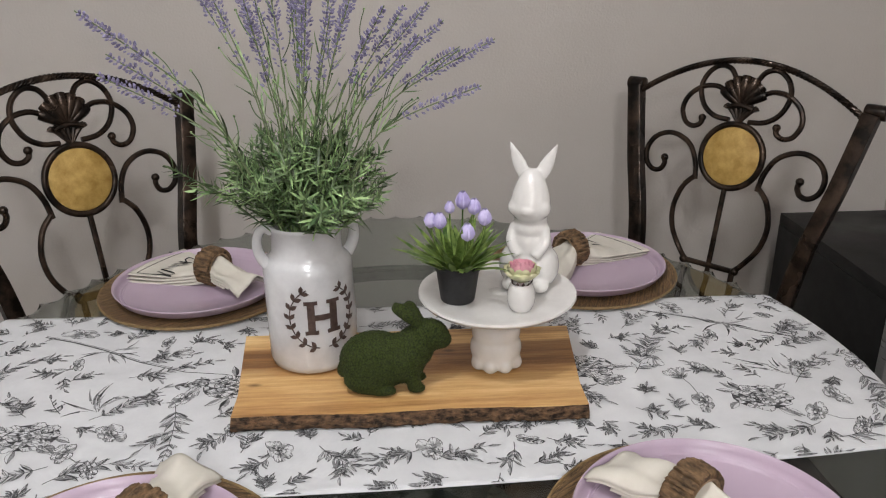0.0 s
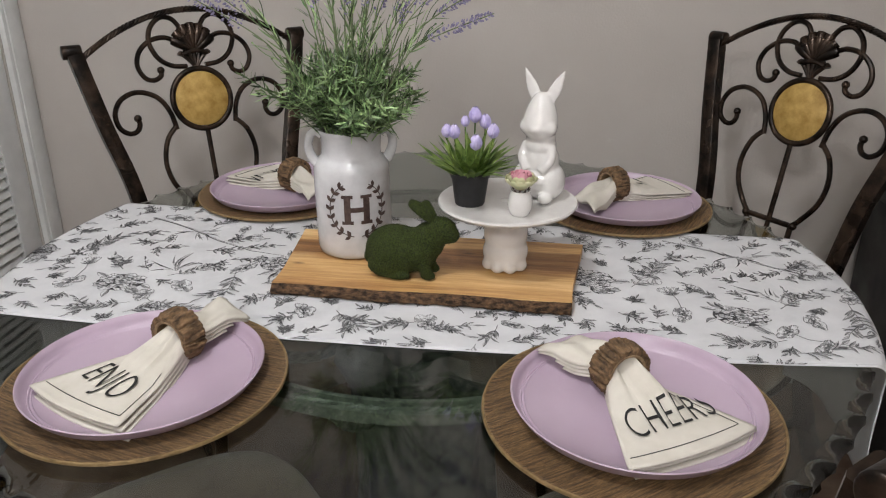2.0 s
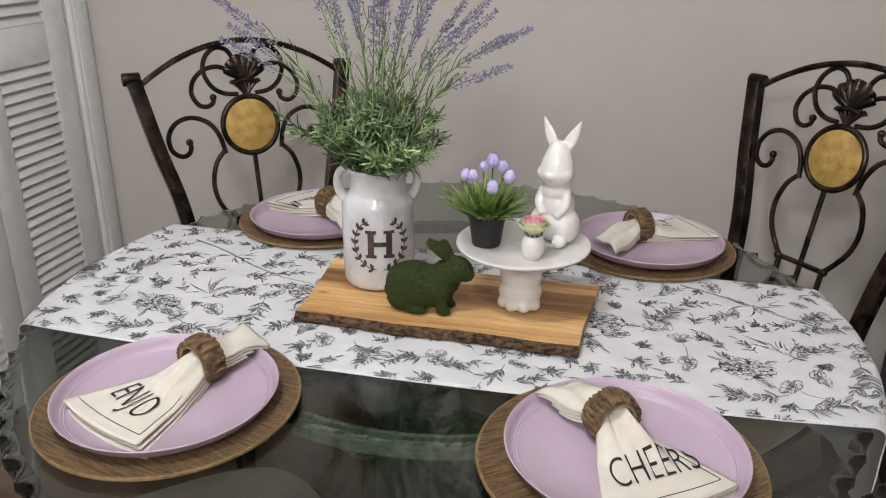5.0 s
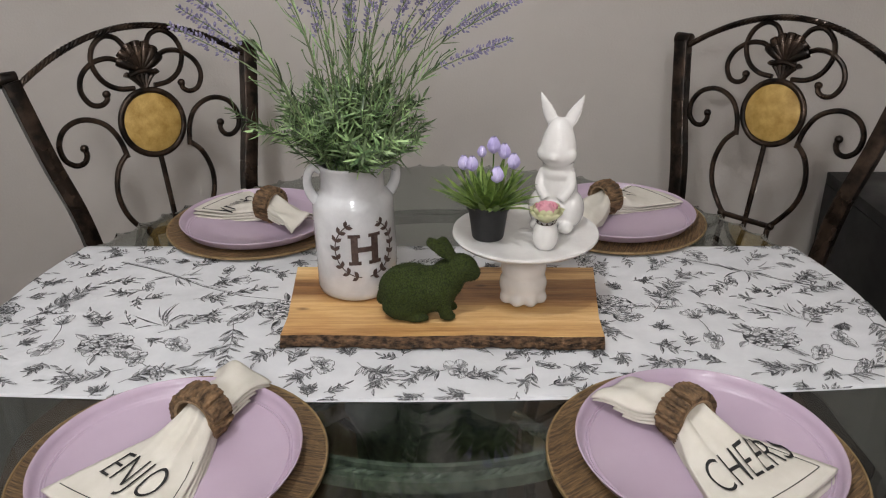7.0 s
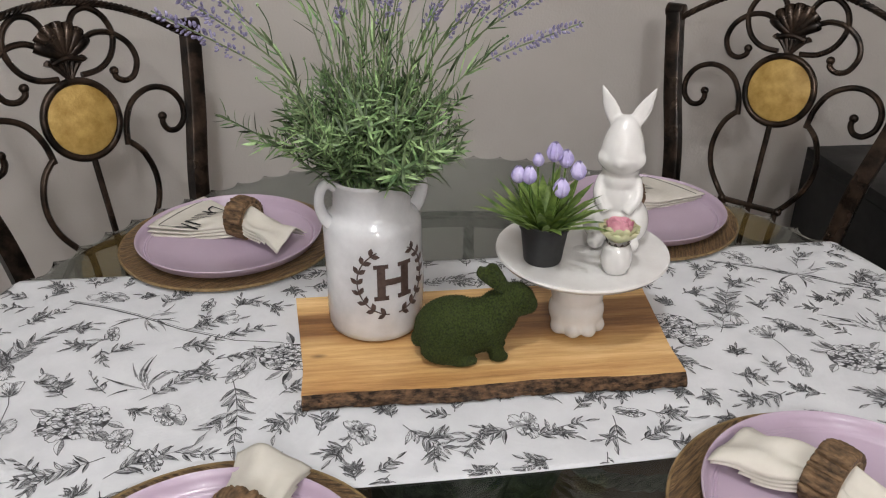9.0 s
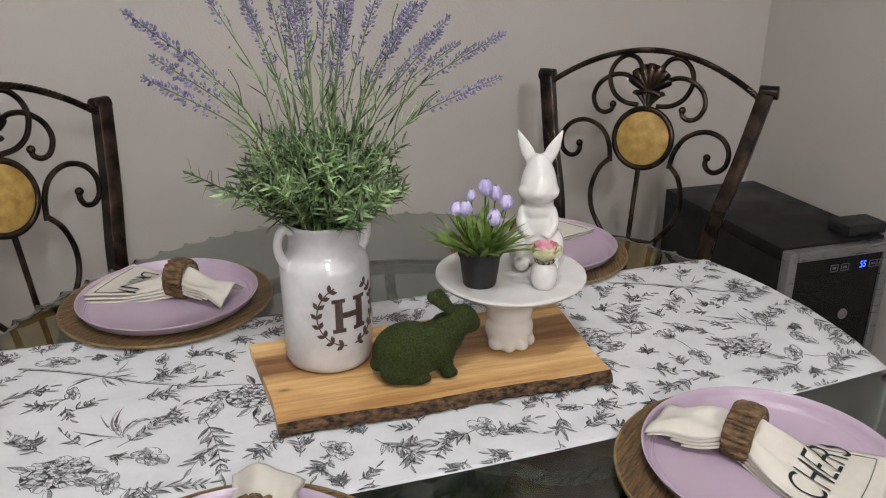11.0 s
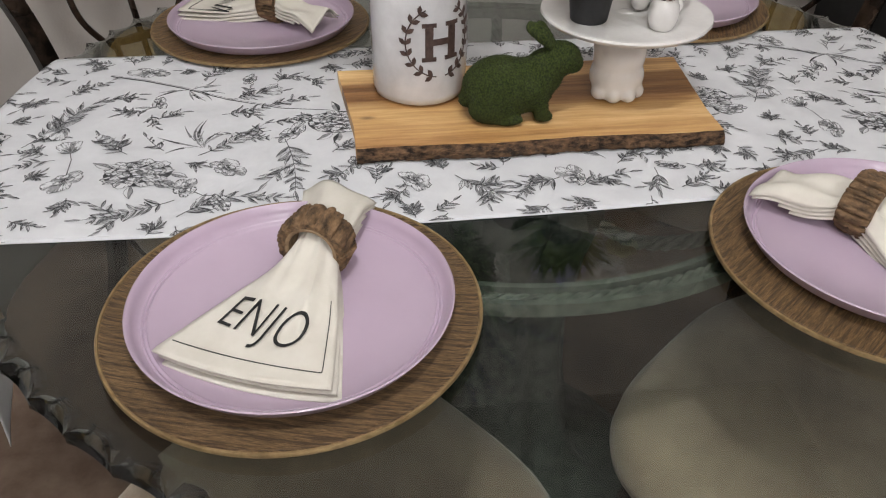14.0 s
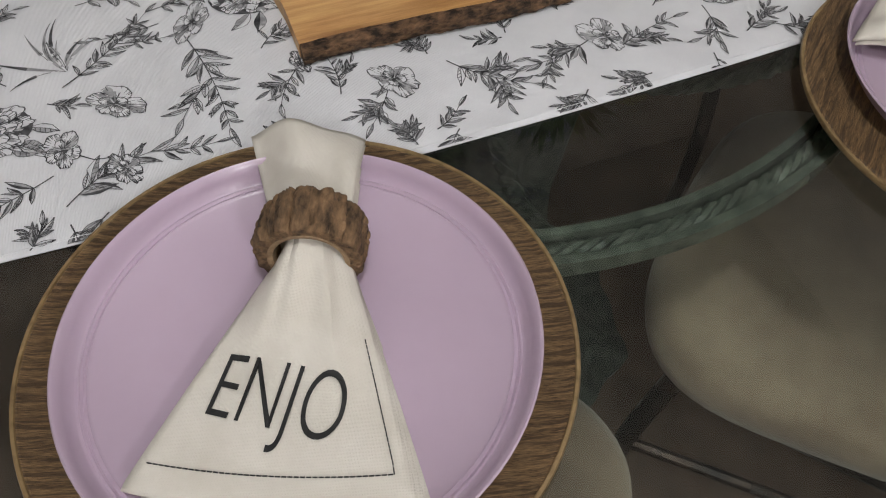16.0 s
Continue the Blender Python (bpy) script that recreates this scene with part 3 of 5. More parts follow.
def leaf(x, y, ang, length, wide, style):
    """A pointed leaf: dark half and pale half, a midrib and slanting veins."""
    mid, _ = arc_pts(x, y, ang, length, rnd.uniform(-0.6, 0.6), 6)
    shape = (0.05, 0.55, 0.92, 1.0, 0.76, 0.38, 0.0)
    la, ra = [], []
    wide *= 0.92
    for i, (px, py) in enumerate(mid):
        a, b = mid[max(i - 1, 0)], mid[min(i + 1, 6)]
        l = math.hypot(b[0] - a[0], b[1] - a[1]) or 1
        nx, ny = -(b[1] - a[1]) / l, (b[0] - a[0]) / l
        w = wide / 2 * shape[i] * rnd.uniform(0.86, 1.12)
        la.append((px + nx * w, py + ny * w))
        ra.append((px - nx * w, py - ny * w))
    dark, pale = (la, ra) if rnd.random() < 0.5 else (ra, la)
    if style == 0:
        for i in range(6):
            put_poly((dark[i], dark[i + 1], mid[i + 1], mid[i]), 0)
            if i < 4:
                put_poly((pale[i], pale[i + 1], mid[i + 1], mid[i]), 1)
        stroke(pale, 0.0006)
    elif style == 1:
        for i in range(6):
            put_poly((dark[i], dark[i + 1], mid[i + 1], mid[i]), 1)
        stroke(dark, 0.0008), stroke(pale, 0.0005), stroke(mid, 0.0006)
        for i in range(1, 6):
            stroke([mid[i], ((dark[i][0] + dark[min(i + 1, 6)][0]) / 2, (dark[i][1] + dark[min(i + 1, 6)][1]) / 2)], 0.0009, 0.0004)
    else:
        stroke(la, 0.0006), stroke(ra, 0.0005), stroke(mid, 0.0005)
        for i in range(1, 6):
            stroke([mid[i], ((dark[i][0] + dark[min(i + 1, 6)][0]) / 2, (dark[i][1] + dark[min(i + 1, 6)][1]) / 2)], 0.0007, 0.0003)


def cup_petal(cx, cy, ang, r, wide, squash, tilt, hatch=7):
    """One petal: paper-white, a ragged outline, a shaded flank and close hatching from its foot and from its rim."""
    ct, st = math.cos(tilt), math.sin(tilt)

    def at(rr, a):
        px, py = rr * math.cos(a), rr * math.sin(a) * squash
        return (cx + px * ct - py * st, cy + px * st + py * ct)

    n = 11
    notch, lean = rnd.uniform(0.0, 0.16), rnd.uniform(-0.22, 0.22)
    out = []
    for i in range(n):
        t = -1 + 2 * i / (n - 1)
        rr = r * (1 - 0.40 * t * t + lean * t - notch * math.exp(-9 * (t - lean) ** 2)) * rnd.uniform(0.93, 1.05)
        out.append(at(rr, ang + t * wide))
    foot = at(0.10 * r, ang)
    flank = rnd.choice((-1, 1))

    def along(q, f):
        return (foot[0] + (q[0] - foot[0]) * f, foot[1] + (q[1] - foot[1]) * f)

    LAYER[0] += 1
    for i in range(n - 1):
        put_poly((foot, out[i], out[i + 1]), 2)
    LAYER[0] += 1
    for i in range(n - 1):
        shade = (i if flank > 0 else n - 2 - i) < 4
        s0, s1 = (rnd.uniform(0.80, 1.0), rnd.uniform(0.80, 1.0)) if shade else (rnd.uniform(0.25, 0.50), rnd.uniform(0.25, 0.50))
        if shade or rnd.random() < 0.6:
            put_poly((foot, along(out[i], s0), along(out[i + 1], s1)), 1)
    LAYER[0] += 1
    cut = rnd.randrange(3, 8)
    stroke(out[:cut + 1], 0.0004, 0.0011)
    stroke(out[cut:], 0.0009, 0.0004)
    for i in range(hatch * 2):
        f = (i + rnd.random()) / (hatch * 2) * (n - 1.01)
        k = int(f)
        q = (out[k][0] + (out[k + 1][0] - out[k][0]) * (f - k), out[k][1] + (out[k + 1][1] - out[k][1]) * (f - k))
        stroke([foot, along(q, rnd.uniform(0.30, 0.72))], 0.0013, 0.0003, rnd.choice((0, 0, 1)))
        if rnd.random() < 0.55:
            stroke([q, along(q, rnd.uniform(0.62, 0.85))], 0.0008, 0.0003)


def bloom(x, y, r, petals=5, tilt=None):
    """An open wild rose seen aslant."""
    tilt = rnd.uniform(0, 6.28) if tilt is None else tilt
    squash = rnd.uniform(0.42, 0.72)
    a0 = rnd.uniform(0, 6.28)
    LAYER[0] = 0
    for k in range(petals):
        cup_petal(x, y, a0 + 2 * math.pi * k / petals, r * rnd.uniform(0.70, 1.20), math.pi / petals * 1.15, squash, tilt, 9)
    for k in range(3):
        cup_petal(x, y, a0 + 0.5 + 2 * math.pi * k / 3, r * rnd.uniform(0.42, 0.55), 0.7, squash, tilt, 4)
    for k in range(6):
        a = rnd.uniform(0, 6.28)
        stroke([(x, y), (x + 0.2 * r * math.cos(a), y + 0.2 * r * math.sin(a))], 0.0011, 0.0006)
    LAYER[0] = 0


def bud(x, y, ang, s):
    """A half-closed tulip-like bud with sepals."""
    LAYER[0] = 0
    for d in (-0.45, 0.45, 0.0):
        cup_petal(x, y, ang + d, s, 0.34, 1.0, 0.0, 6)
    for d in (-1.0, 1.0):
        leaf(x, y, ang + d, s * 0.5, s * 0.14, 0)
    LAYER[0] = 0


def rose(x, y, r):
    """A full garden rose: rings of hatched petals, each ring over the one outside it."""
    LAYER[0] = 0
    for k in range(7):
        a = rnd.uniform(0, 6.28)
        leaf(x + r * 0.8 * math.cos(a), y + r * 0.62 * math.sin(a), a + rnd.uniform(-0.3, 0.3), r * rnd.uniform(0.45, 0.7), r * 0.24, rnd.choice((0, 1, 1)))
    for f, n in ((1.0, 9), (0.80, 8), (0.60, 7), (0.42, 5), (0.26, 4)):
        a0 = rnd.uniform(0, 6.28)
        rim = [(x + 0.86 * r * f * math.cos(2 * math.pi * q / 22), y + 0.64 * r * f * math.sin(2 * math.pi * q / 22)) for q in range(22)]
        LAYER[0] += 1
        for q in range(22):
            put_poly(((x, y), rim[q], rim[(q + 1) % 22]), 0)
        for k in range(n):
            cup_petal(x + 0.05 * r * (1 - f), y, a0 + 2 * math.pi * k / n, r * f * rnd.uniform(0.92, 1.06), math.pi / n * 1.12, 0.74, 0.0, 6)
        if f > 0.3:
            for k in range(n * 5):
                a = rnd.uniform(0, 6.28)
                q0, q1 = r * f * 0.52, r * f * rnd.uniform(0.62, 0.8)
                stroke([(x + q0 * math.cos(a), y + 0.74 * q0 * math.sin(a)), (x + q1 * math.cos(a), y + 0.74 * q1 * math.sin(a))], 0.0016, 0.0004)
    LAYER[0] = 0


def fern(x0, y0, x1, y1, size=0.019, bend=0.35, twigs=0):
    """A stem from one point to another with small pointed leaves in pairs, and side twigs."""
    dx, dy = x1 - x0, y1 - y0
    length = math.hypot(dx, dy)
    ang = math.atan2(dy, dx)
    bend = bend * rnd.choice((-1, 1))
    line, _ = arc_pts(x0, y0, ang - bend * 0.55, length, bend, 12)
    stroke(line, 0.0011, 0.0005)
    pairs = max(5, int(length / 0.0082))
    for k in range(pairs):
        t = 0.18 + 0.80 * k / pairs
        i = min(int(t * 12), 11)
        (ax, ay), (bx, by) = line[i], line[i + 1]
        a = math.atan2(by - ay, bx - ax)
        s = size * rnd.uniform(0.7, 1.15) * (1.1 - 0.4 * t)
        for side in (-1, 1):
            if rnd.random() < 0.86:
                leaf(ax, ay, a + side * rnd.uniform(0.5, 1.0), s * rnd.uniform(0.7, 1.15), s * rnd.uniform(0.20, 0.30), rnd.choice((0, 0, 1, 1, 2)))
    ex, ey = line[-1]
    leaf(ex, ey, math.atan2(ey - line[-2][1], ex - line[-2][0]), size * 0.8, size * 0.2, 1)
    for k in range(twigs):
        i = rnd.randrange(3, 9)
        a = math.atan2(line[i + 1][1] - line[i][1], line[i + 1][0] - line[i][0]) + rnd.choice((-1, 1)) * rnd.uniform(0.6, 1.0)
        fern(line[i][0], line[i][1], line[i][0] + length * 0.4 * math.cos(a), line[i][1] + length * 0.4 * math.sin(a), size * 0.85, 0.3)


def blades(x, y, tips):
    """Long grass-like leaves from one foot."""
    for tx, ty in tips:
        for k in range(4):
            ang = math.atan2(ty - y, tx - x) + rnd.uniform(-0.28, 0.28)
            p, _ = arc_pts(x, y, ang, math.hypot(tx - x, ty - y) * rnd.uniform(0.5, 1.05), rnd.uniform(-1.3, 1.3), 8)
            stroke(p[:5], 0.0010, 0.0036, rnd.choice((1, 2)))
            stroke(p[4:], 0.0036, 0.0003, rnd.choice((0, 1, 1)))
            stroke(p, 0.0007, 0.0005)


def tile(ox, oy):
    """One repeat of the print round its largest rose."""
    def P(x, y):
        return (ox + x, oy + y + SLOPE * x)

    def F(x0, y0, x1, y1, size=0.019, bend=0.35, twigs=0):
        fern(*P(x0, y0), *P(x1, y1), size, bend, twigs)

    F(0.047, -0.060, -0.042, -0.085, 0.020, 0.4, 2)
    F(0.053, -0.092, 0.115, -0.062, 0.026, 0.7)
    F(0.115, -0.062, 0.160, -0.070, 0.018, 0.4)
    F(-0.020, 0.045, -0.060, 0.094, 0.020, 0.3, 1)
    F(0.020, 0.048, -0.005, 0.085, 0.016, 0.3)
    blades(*P(0.065, 0.048), [P(0.003, 0.097), P(0.027, 0.124), P(0.060, 0.100)])
    F(0.060, 0.030, 0.132, 0.099, 0.018, 0.3, 1)
    F(0.132, 0.099, 0.215, 0.107, 0.017, 0.2)
    F(0.157, 0.057, 0.171, -0.060, 0.028, 0.3, 1)
    F(0.140, 0.080, 0.085, 0.078, 0.016, 0.3)
    F(0.078, 0.130, 0.140, 0.148, 0.020, 0.3, 1)
    F(-0.003, 0.165, -0.046, 0.145, 0.019, 0.5, 1)
    line = [P(-0.080, 0.262), P(-0.030, 0.240), P(0.020, 0.212), P(0.080, 0.172), P(0.150, 0.138), P(0.210, 0.125)]
    stroke(line, 0.0022, 0.0012)
    stroke([(a, b + 0.0035) for a, b in line[:-1]], 0.0008, 0.0006)
    blades(*P(0.030, 0.206), [P(0.085, 0.228), P(0.075, 0.190), P(-0.020, 0.205), P(0.040, 0.165)])
    F(0.085, 0.170, 0.150, 0.188, 0.019, 0.4, 1)
    F(0.130, 0.146, 0.185, 0.165, 0.018, 0.3)
    F(0.045, 0.235, 0.070, 0.275, 0.020, 0.3, 1)
    F(-0.115, 0.105, -0.084, 0.180, 0.030, 0.5)
    F(-0.084, 0.180, -0.032, 0.200, 0.019, 0.4, 1)
    F(-0.125, 0.205, -0.075, 0.250, 0.018, 0.4, 1)
    F(-0.165, -0.008, -0.126, -0.030, 0.018, 0.4, 1)
    F(-0.120, -0.050, -0.180, -0.065, 0.018, 0.4, 1)
    F(0.237, -0.011, 0.212, -0.050, 0.020, 0.5, 1)
    F(0.300, -0.045, 0.270, -0.095, 0.020, 0.4, 1)
    F(0.345, -0.050, 0.400, -0.100, 0.022, 0.5, 2)
    F(0.460, -0.070, 0.405, -0.080, 0.020, 0.4, 2)
    F(0.475, -0.090, 0.540, -0.070, 0.019, 0.4, 1)
    F(0.570, -0.065, 0.560, -0.110, 0.021, 0.4, 1)
    F(0.610, -0.060, 0.660, -0.080, 0.019, 0.4, 1)
    F(0.230, 0.262, 0.300, 0.240, 0.019, 0.4, 2)
    F(0.380, 0.250, 0.460, 0.268, 0.019, 0.4, 2)
    F(0.520, 0.270, 0.600, 0.240, 0.019, 0.4, 2)
    F(0.640, 0.200, 0.720, 0.225, 0.019, 0.5, 2)
    F(0.150, 0.240, 0.205, 0.215, 0.018, 0.4, 1)
    F(0.650, 0.045, 0.700, 0.010, 0.019, 0.4, 2)
    F(0.755, 0.075, 0.780, 0.140, 0.024, 0.5, 1)
    stroke([P(-0.076, 0.0), P(-0.079, 0.040), P(-0.090, 0.075)], 0.0012, 0.0008)
    stroke([P(0.055, -0.038), P(0.075, -0.055), P(0.100, -0.060)], 0.0012, 0.0008)
    bud(*P(-0.083, 0.055), 1.9, 0.030)
    bud(*P(-0.060, 0.075), 1.0, 0.022)
    bud(*P(0.120, 0.190), 0.3, 0.030)
    bud(*P(-0.105, 0.120), -1.9, 0.032)
    for x, y, r, n in ((0.095, -0.003, 0.027, 5), (0.055, -0.038, 0.024, 5), (0.166, 0.071, 0.027, 5), (-0.003, 0.170, 0.019, 5), (-0.030, 0.268, 0.028, 5), (-0.076, -0.004, 0.027, 5),
                       (0.095, -0.072, 0.020, 6), (0.237, -0.011, 0.017, 5), (0.300, -0.055, 0.023, 6), (0.475, -0.072, 0.026, 5), (0.590, -0.062, 0.018, 5), (0.350, 0.255, 0.026, 5), (0.480, 0.250, 0.024, 5),
                       (0.720, 0.060, 0.024, 5), (0.680, 0.250, 0.026, 5), (0.105, -0.003 + 0.230, 0.018, 5)):
        bloom(*P(x, y), r, n)
    rose(*P(0.221, 0.092), 0.044)
    rose(*P(0.692, 0.099), 0.045)
    rose(*P(0.0, 0.0), 0.043)


for ox in (-1.352, -0.455, 0.442):
    tile(ox, 0.0035 + SLOPE * (ox + 0.455))
# small sprigs in the gaps
CELL = 0.010
full = {(int(math.floor(p.x / CELL)), int(math.floor(p.y / CELL))) for p in PV}
for k in range(2600):
    x, y = rnd.uniform(-0.66, 0.63), rnd.uniform(V0 + 0.010, V1 - 0.012)
    y += SLOPE * x
    a = rnd.uniform(0, 6.28)
    L = rnd.uniform(0.020, 0.050)
    spots = [(int(math.floor((x + L * t * math.cos(a) + o * math.sin(a)) / CELL)), int(math.floor((y + L * t * math.sin(a) - o * math.cos(a)) / CELL))) for t in (0, 0.5, 1, 1.2) for o in (-0.007, 0.007)]
    if any(s in full for s in spots):
        continue
    full.update(spots)
    fern(x, y, x + L * math.cos(a), y + L * math.sin(a), 0.017, 0.5, rnd.choice((0, 1)))
me = bpy.data.meshes.new("floral_print")
me.from_pydata([tuple(p) for p in PV], [], PF)
me.materials.append(M_INK)
me.materials.append(M_INK2)
me.materials.append(M_CLOTH)
me.polygons.foreach_set("material_index", PM)
ob = new("floral_print", me)
ob.parent = runner
tagged(ob, "black and grey toile print of roses and sprays", kind="stuff")

# ---- plates ----
CH_Z = RUN_Z + 0.0014
ch_bm = lathe(bmesh.new(), [(0.06, 0.0), (0.1565, 0.002), (0.162, 0.0045), (0.162, 0.0075), (0.1588, 0.0085), (0.1558, 0.0072), (0.12, 0.0055), (0.03, 0.0055), (0.0, 0.0055)], 96)
charger = solo("charger_plate", ch_bm, M_CHARGER, "round dark wood-grain charger plate under a lilac plate", "charger plate", group="charger plates on the table", angle=30)
rim = part("rim", lathe(bmesh.new(), [(0.1608, 0.0050), (0.1626, 0.0052), (0.1632, 0.0070), (0.1624, 0.0092), (0.1604, 0.0092), (0.1598, 0.0082)], 96, close=True), M_CHARGER_RIM, charger, "thin worn golden rim")
pl_bm = lathe(bmesh.new(), [(0.0, 0.001), (0.085, 0.0), (0.088, 0.003), (0.118, 0.0045), (0.131, 0.0095), (0.1375, 0.0200), (0.1390, 0.0215), (0.1380, 0.0226), (0.1362, 0.0218),
                            (0.1338, 0.0150), (0.1312, 0.0104), (0.1284, 0.0080), (0.1268, 0.0091), (0.1252, 0.0074), (0.1232, 0.0088), (0.1214, 0.0070), (0.060, 0.0068), (0.0, 0.0068)], 96, Matrix.Diagonal((0.985, 0.985, 1, 1)))
plate = solo("dinner_plate", pl_bm, M_LILAC, "lilac stoneware dinner plate with a low rim", "plate", group="dinner plates on the table", angle=60)
SPOTS = ((-0.2795, -0.247, -16, 0), (0.277, -0.232, 40, 0), (-0.343, 0.424, 40, 0), (0.303, 0.447, 70, 0))
PLATES = ((-0.2785, -0.252), (0.282, -0.2275), (-0.340, 0.410), (0.307, 0.441))
for k, ((x, y, turn, _), (px, py)) in enumerate(zip(SPOTS, PLATES)):
    m = pose(x, y, CH_Z, 0, 0, turn)
    p = pose(px, py, CH_Z + 0.0058, 0, 0, turn)
    if k == 0:
        charger.matrix_basis, plate.matrix_basis = m, p
    else:
        copy_thing(charger, m)
        copy_thing(plate, p)
PL_TOP = CH_Z + 0.0058 + 0.0068


# ---- napkins in bark rings ----
def napkin(at, ang, length, width, tail, tail_w, word, word_h, seed, label, bars=False, text_at=(0.62, 0.0, 0.0, 0.52), flip=False, bend=0.0):
    """A cloth drawn through a ring at the origin: a fan along +x and a short tail along -x."""
    r = random.Random(seed)
    ob = thing("napkin", label, "napkin", pose(at[0], at[1], PL_TOP, 0, 0, ang), "napkins on the plates")
    ph = r.uniform(0, 6.28)

    def surface(x, v, layer):
        """v from -1 to 1 across; the height over the plate's floor."""
        if x >= 0:
            t = x / length
            w = 0.019 + (width / 2 - 0.019) * min(1, t * 1.02) ** 0.9
            lift = 0.041 * max(0.0, 1 - t) ** 1.6 + 0.0045
            gather = 0.0050 * math.exp(-3.2 * t)
            y = v * w
            z = lift * (1 - 0.55 * abs(v) ** 2.2) + gather * math.cos(5.2 * v + ph) + 0.0075 * math.exp(-((v - 0.40 - 0.12 * t) / (0.10 if v > 0.40 + 0.12 * t else 0.22)) ** 2) * (1 - t * 0.75) - 0.004 * math.exp(-((v + 0.30) / 0.10) ** 2) * max(0.0, 1 - 1.6 * t)
            z += 0.0018 * math.sin(9 * t + 3 * v + ph) * (0.3 + t)
        else:
            t = -x / tail
            w = 0.019 + (tail_w / 2 - 0.019) * t ** 0.8
            y = v * w + bend * t
            z = 0.0435 * (1 - 0.42 * t) - 0.012 * abs(v) ** 2 + 0.005 * math.cos(5.2 * v + ph) * (1 - 0.5 * t) + 0.004 * math.sin(7 * t + 2 * v + ph)
        z = z * (1 - (0.17 if x >= 0 else 0.09) * layer)
        return Vector((x, y, max(z, 0.0032 + 0.0028 * (3 - layer)) - 0.0022 * layer if layer else max(z, 0.0125)))

    for layer in range(4):
        bm = bmesh.new()
        nx, nv = 46, 26
        la = length * (1 + (0.0, -0.012, 0.008, -0.02)[layer])
        ta = tail * (1 + (0.0, -0.03, -0.30, -0.42)[layer])
        rows = []
        for i in range(nx + 1):
            x = -ta + (la + ta) * i / nx
            skew = 0.0035 * (layer - 1.2) * max(0, x / length)
            rows.append([])
            for j in range(nv + 1):
                v = -1 + 2 * j / nv
                bulge = 0.008 * (1 - v * v) * max(0, (x / length)) ** 6
                p = surface(x, v, layer)
                p.x += bulge
                p.y += skew
                rows[-1].append(bm.verts.new(p))
        for i in range(nx):
            for j in range(nv):
                bm.faces.new((rows[i][j], rows[i + 1][j], rows[i + 1][j + 1], rows[i][j + 1]))
        lay = part("cloth_layer", bm, M_NAPKIN, ob)
        s = lay.modifiers.new("thick", "SOLIDIFY")
        s.thickness, s.offset = 0.0016, -1
    # stitched hem near the end and up one side
    bm = bmesh.new()
    line = [surface(length * 0.90, v, 0) + Vector((0.005 * (1 - v * v), 0, 0.0006)) for v in [-0.98 + 1.80 * k / 40 for k in range(41)]]
    line += [surface(length * (0.90 - 0.5 * k / 24), 0.82, 0) + Vector((0, 0, 0.0006)) for k in range(1, 25)]
    for k in range(0, len(line) - 1):
        tube(bm, [line[k], line[k] + (line[k + 1] - line[k]) * 0.82], 0.00045, 4)
    part("stitching", bm, M_THREAD, ob, "black running stitch")
    # the word
    bm = bmesh.new()
    if bars:
        quads = []
        for k in range(4):
            quads.append(((k * 0.013, 0.0), (k * 0.013 + 0.004, 0.0), (k * 0.013 + 0.006, word_h), (k * 0.013 + 0.003, word_h)))
        vs, fs = [p for q in quads for p in q], [tuple(range(4 * k, 4 * k + 4)) for k in range(4)]
    else:
        vs, fs = letters(word, word_h, text_at[3], 0.19, -0.0007)
    wide = max(v[0] for v in vs)
    made = []
    for a, b in vs:
        a, b = a - wide / 2, b - word_h / 2 - text_at[2] * (a - wide / 2)
        x, y = (text_at[0] * length - b, text_at[1] + a) if not flip else (text_at[0] * length + b, text_at[1] - a)
        w = 0.019 + (width / 2 - 0.019) * min(1, max(0, x / length) * 1.02) ** 0.9
        made.append(bm.verts.new(surface(x, max(-1, min(1, y / w)), 0) + Vector((0, 0, 0.0014))))
    for f in fs:
        try:
            bm.faces.new([made[i] for i in f])
        except ValueError:
            pass
    bmesh.ops.recalc_face_normals(bm, faces=bm.faces)
    bmesh.ops.triangulate(bm, faces=bm.faces)
    part("embroidered_word", bm, M_THREAD, ob, "black embroidered capitals", smooth=False)
    return ob


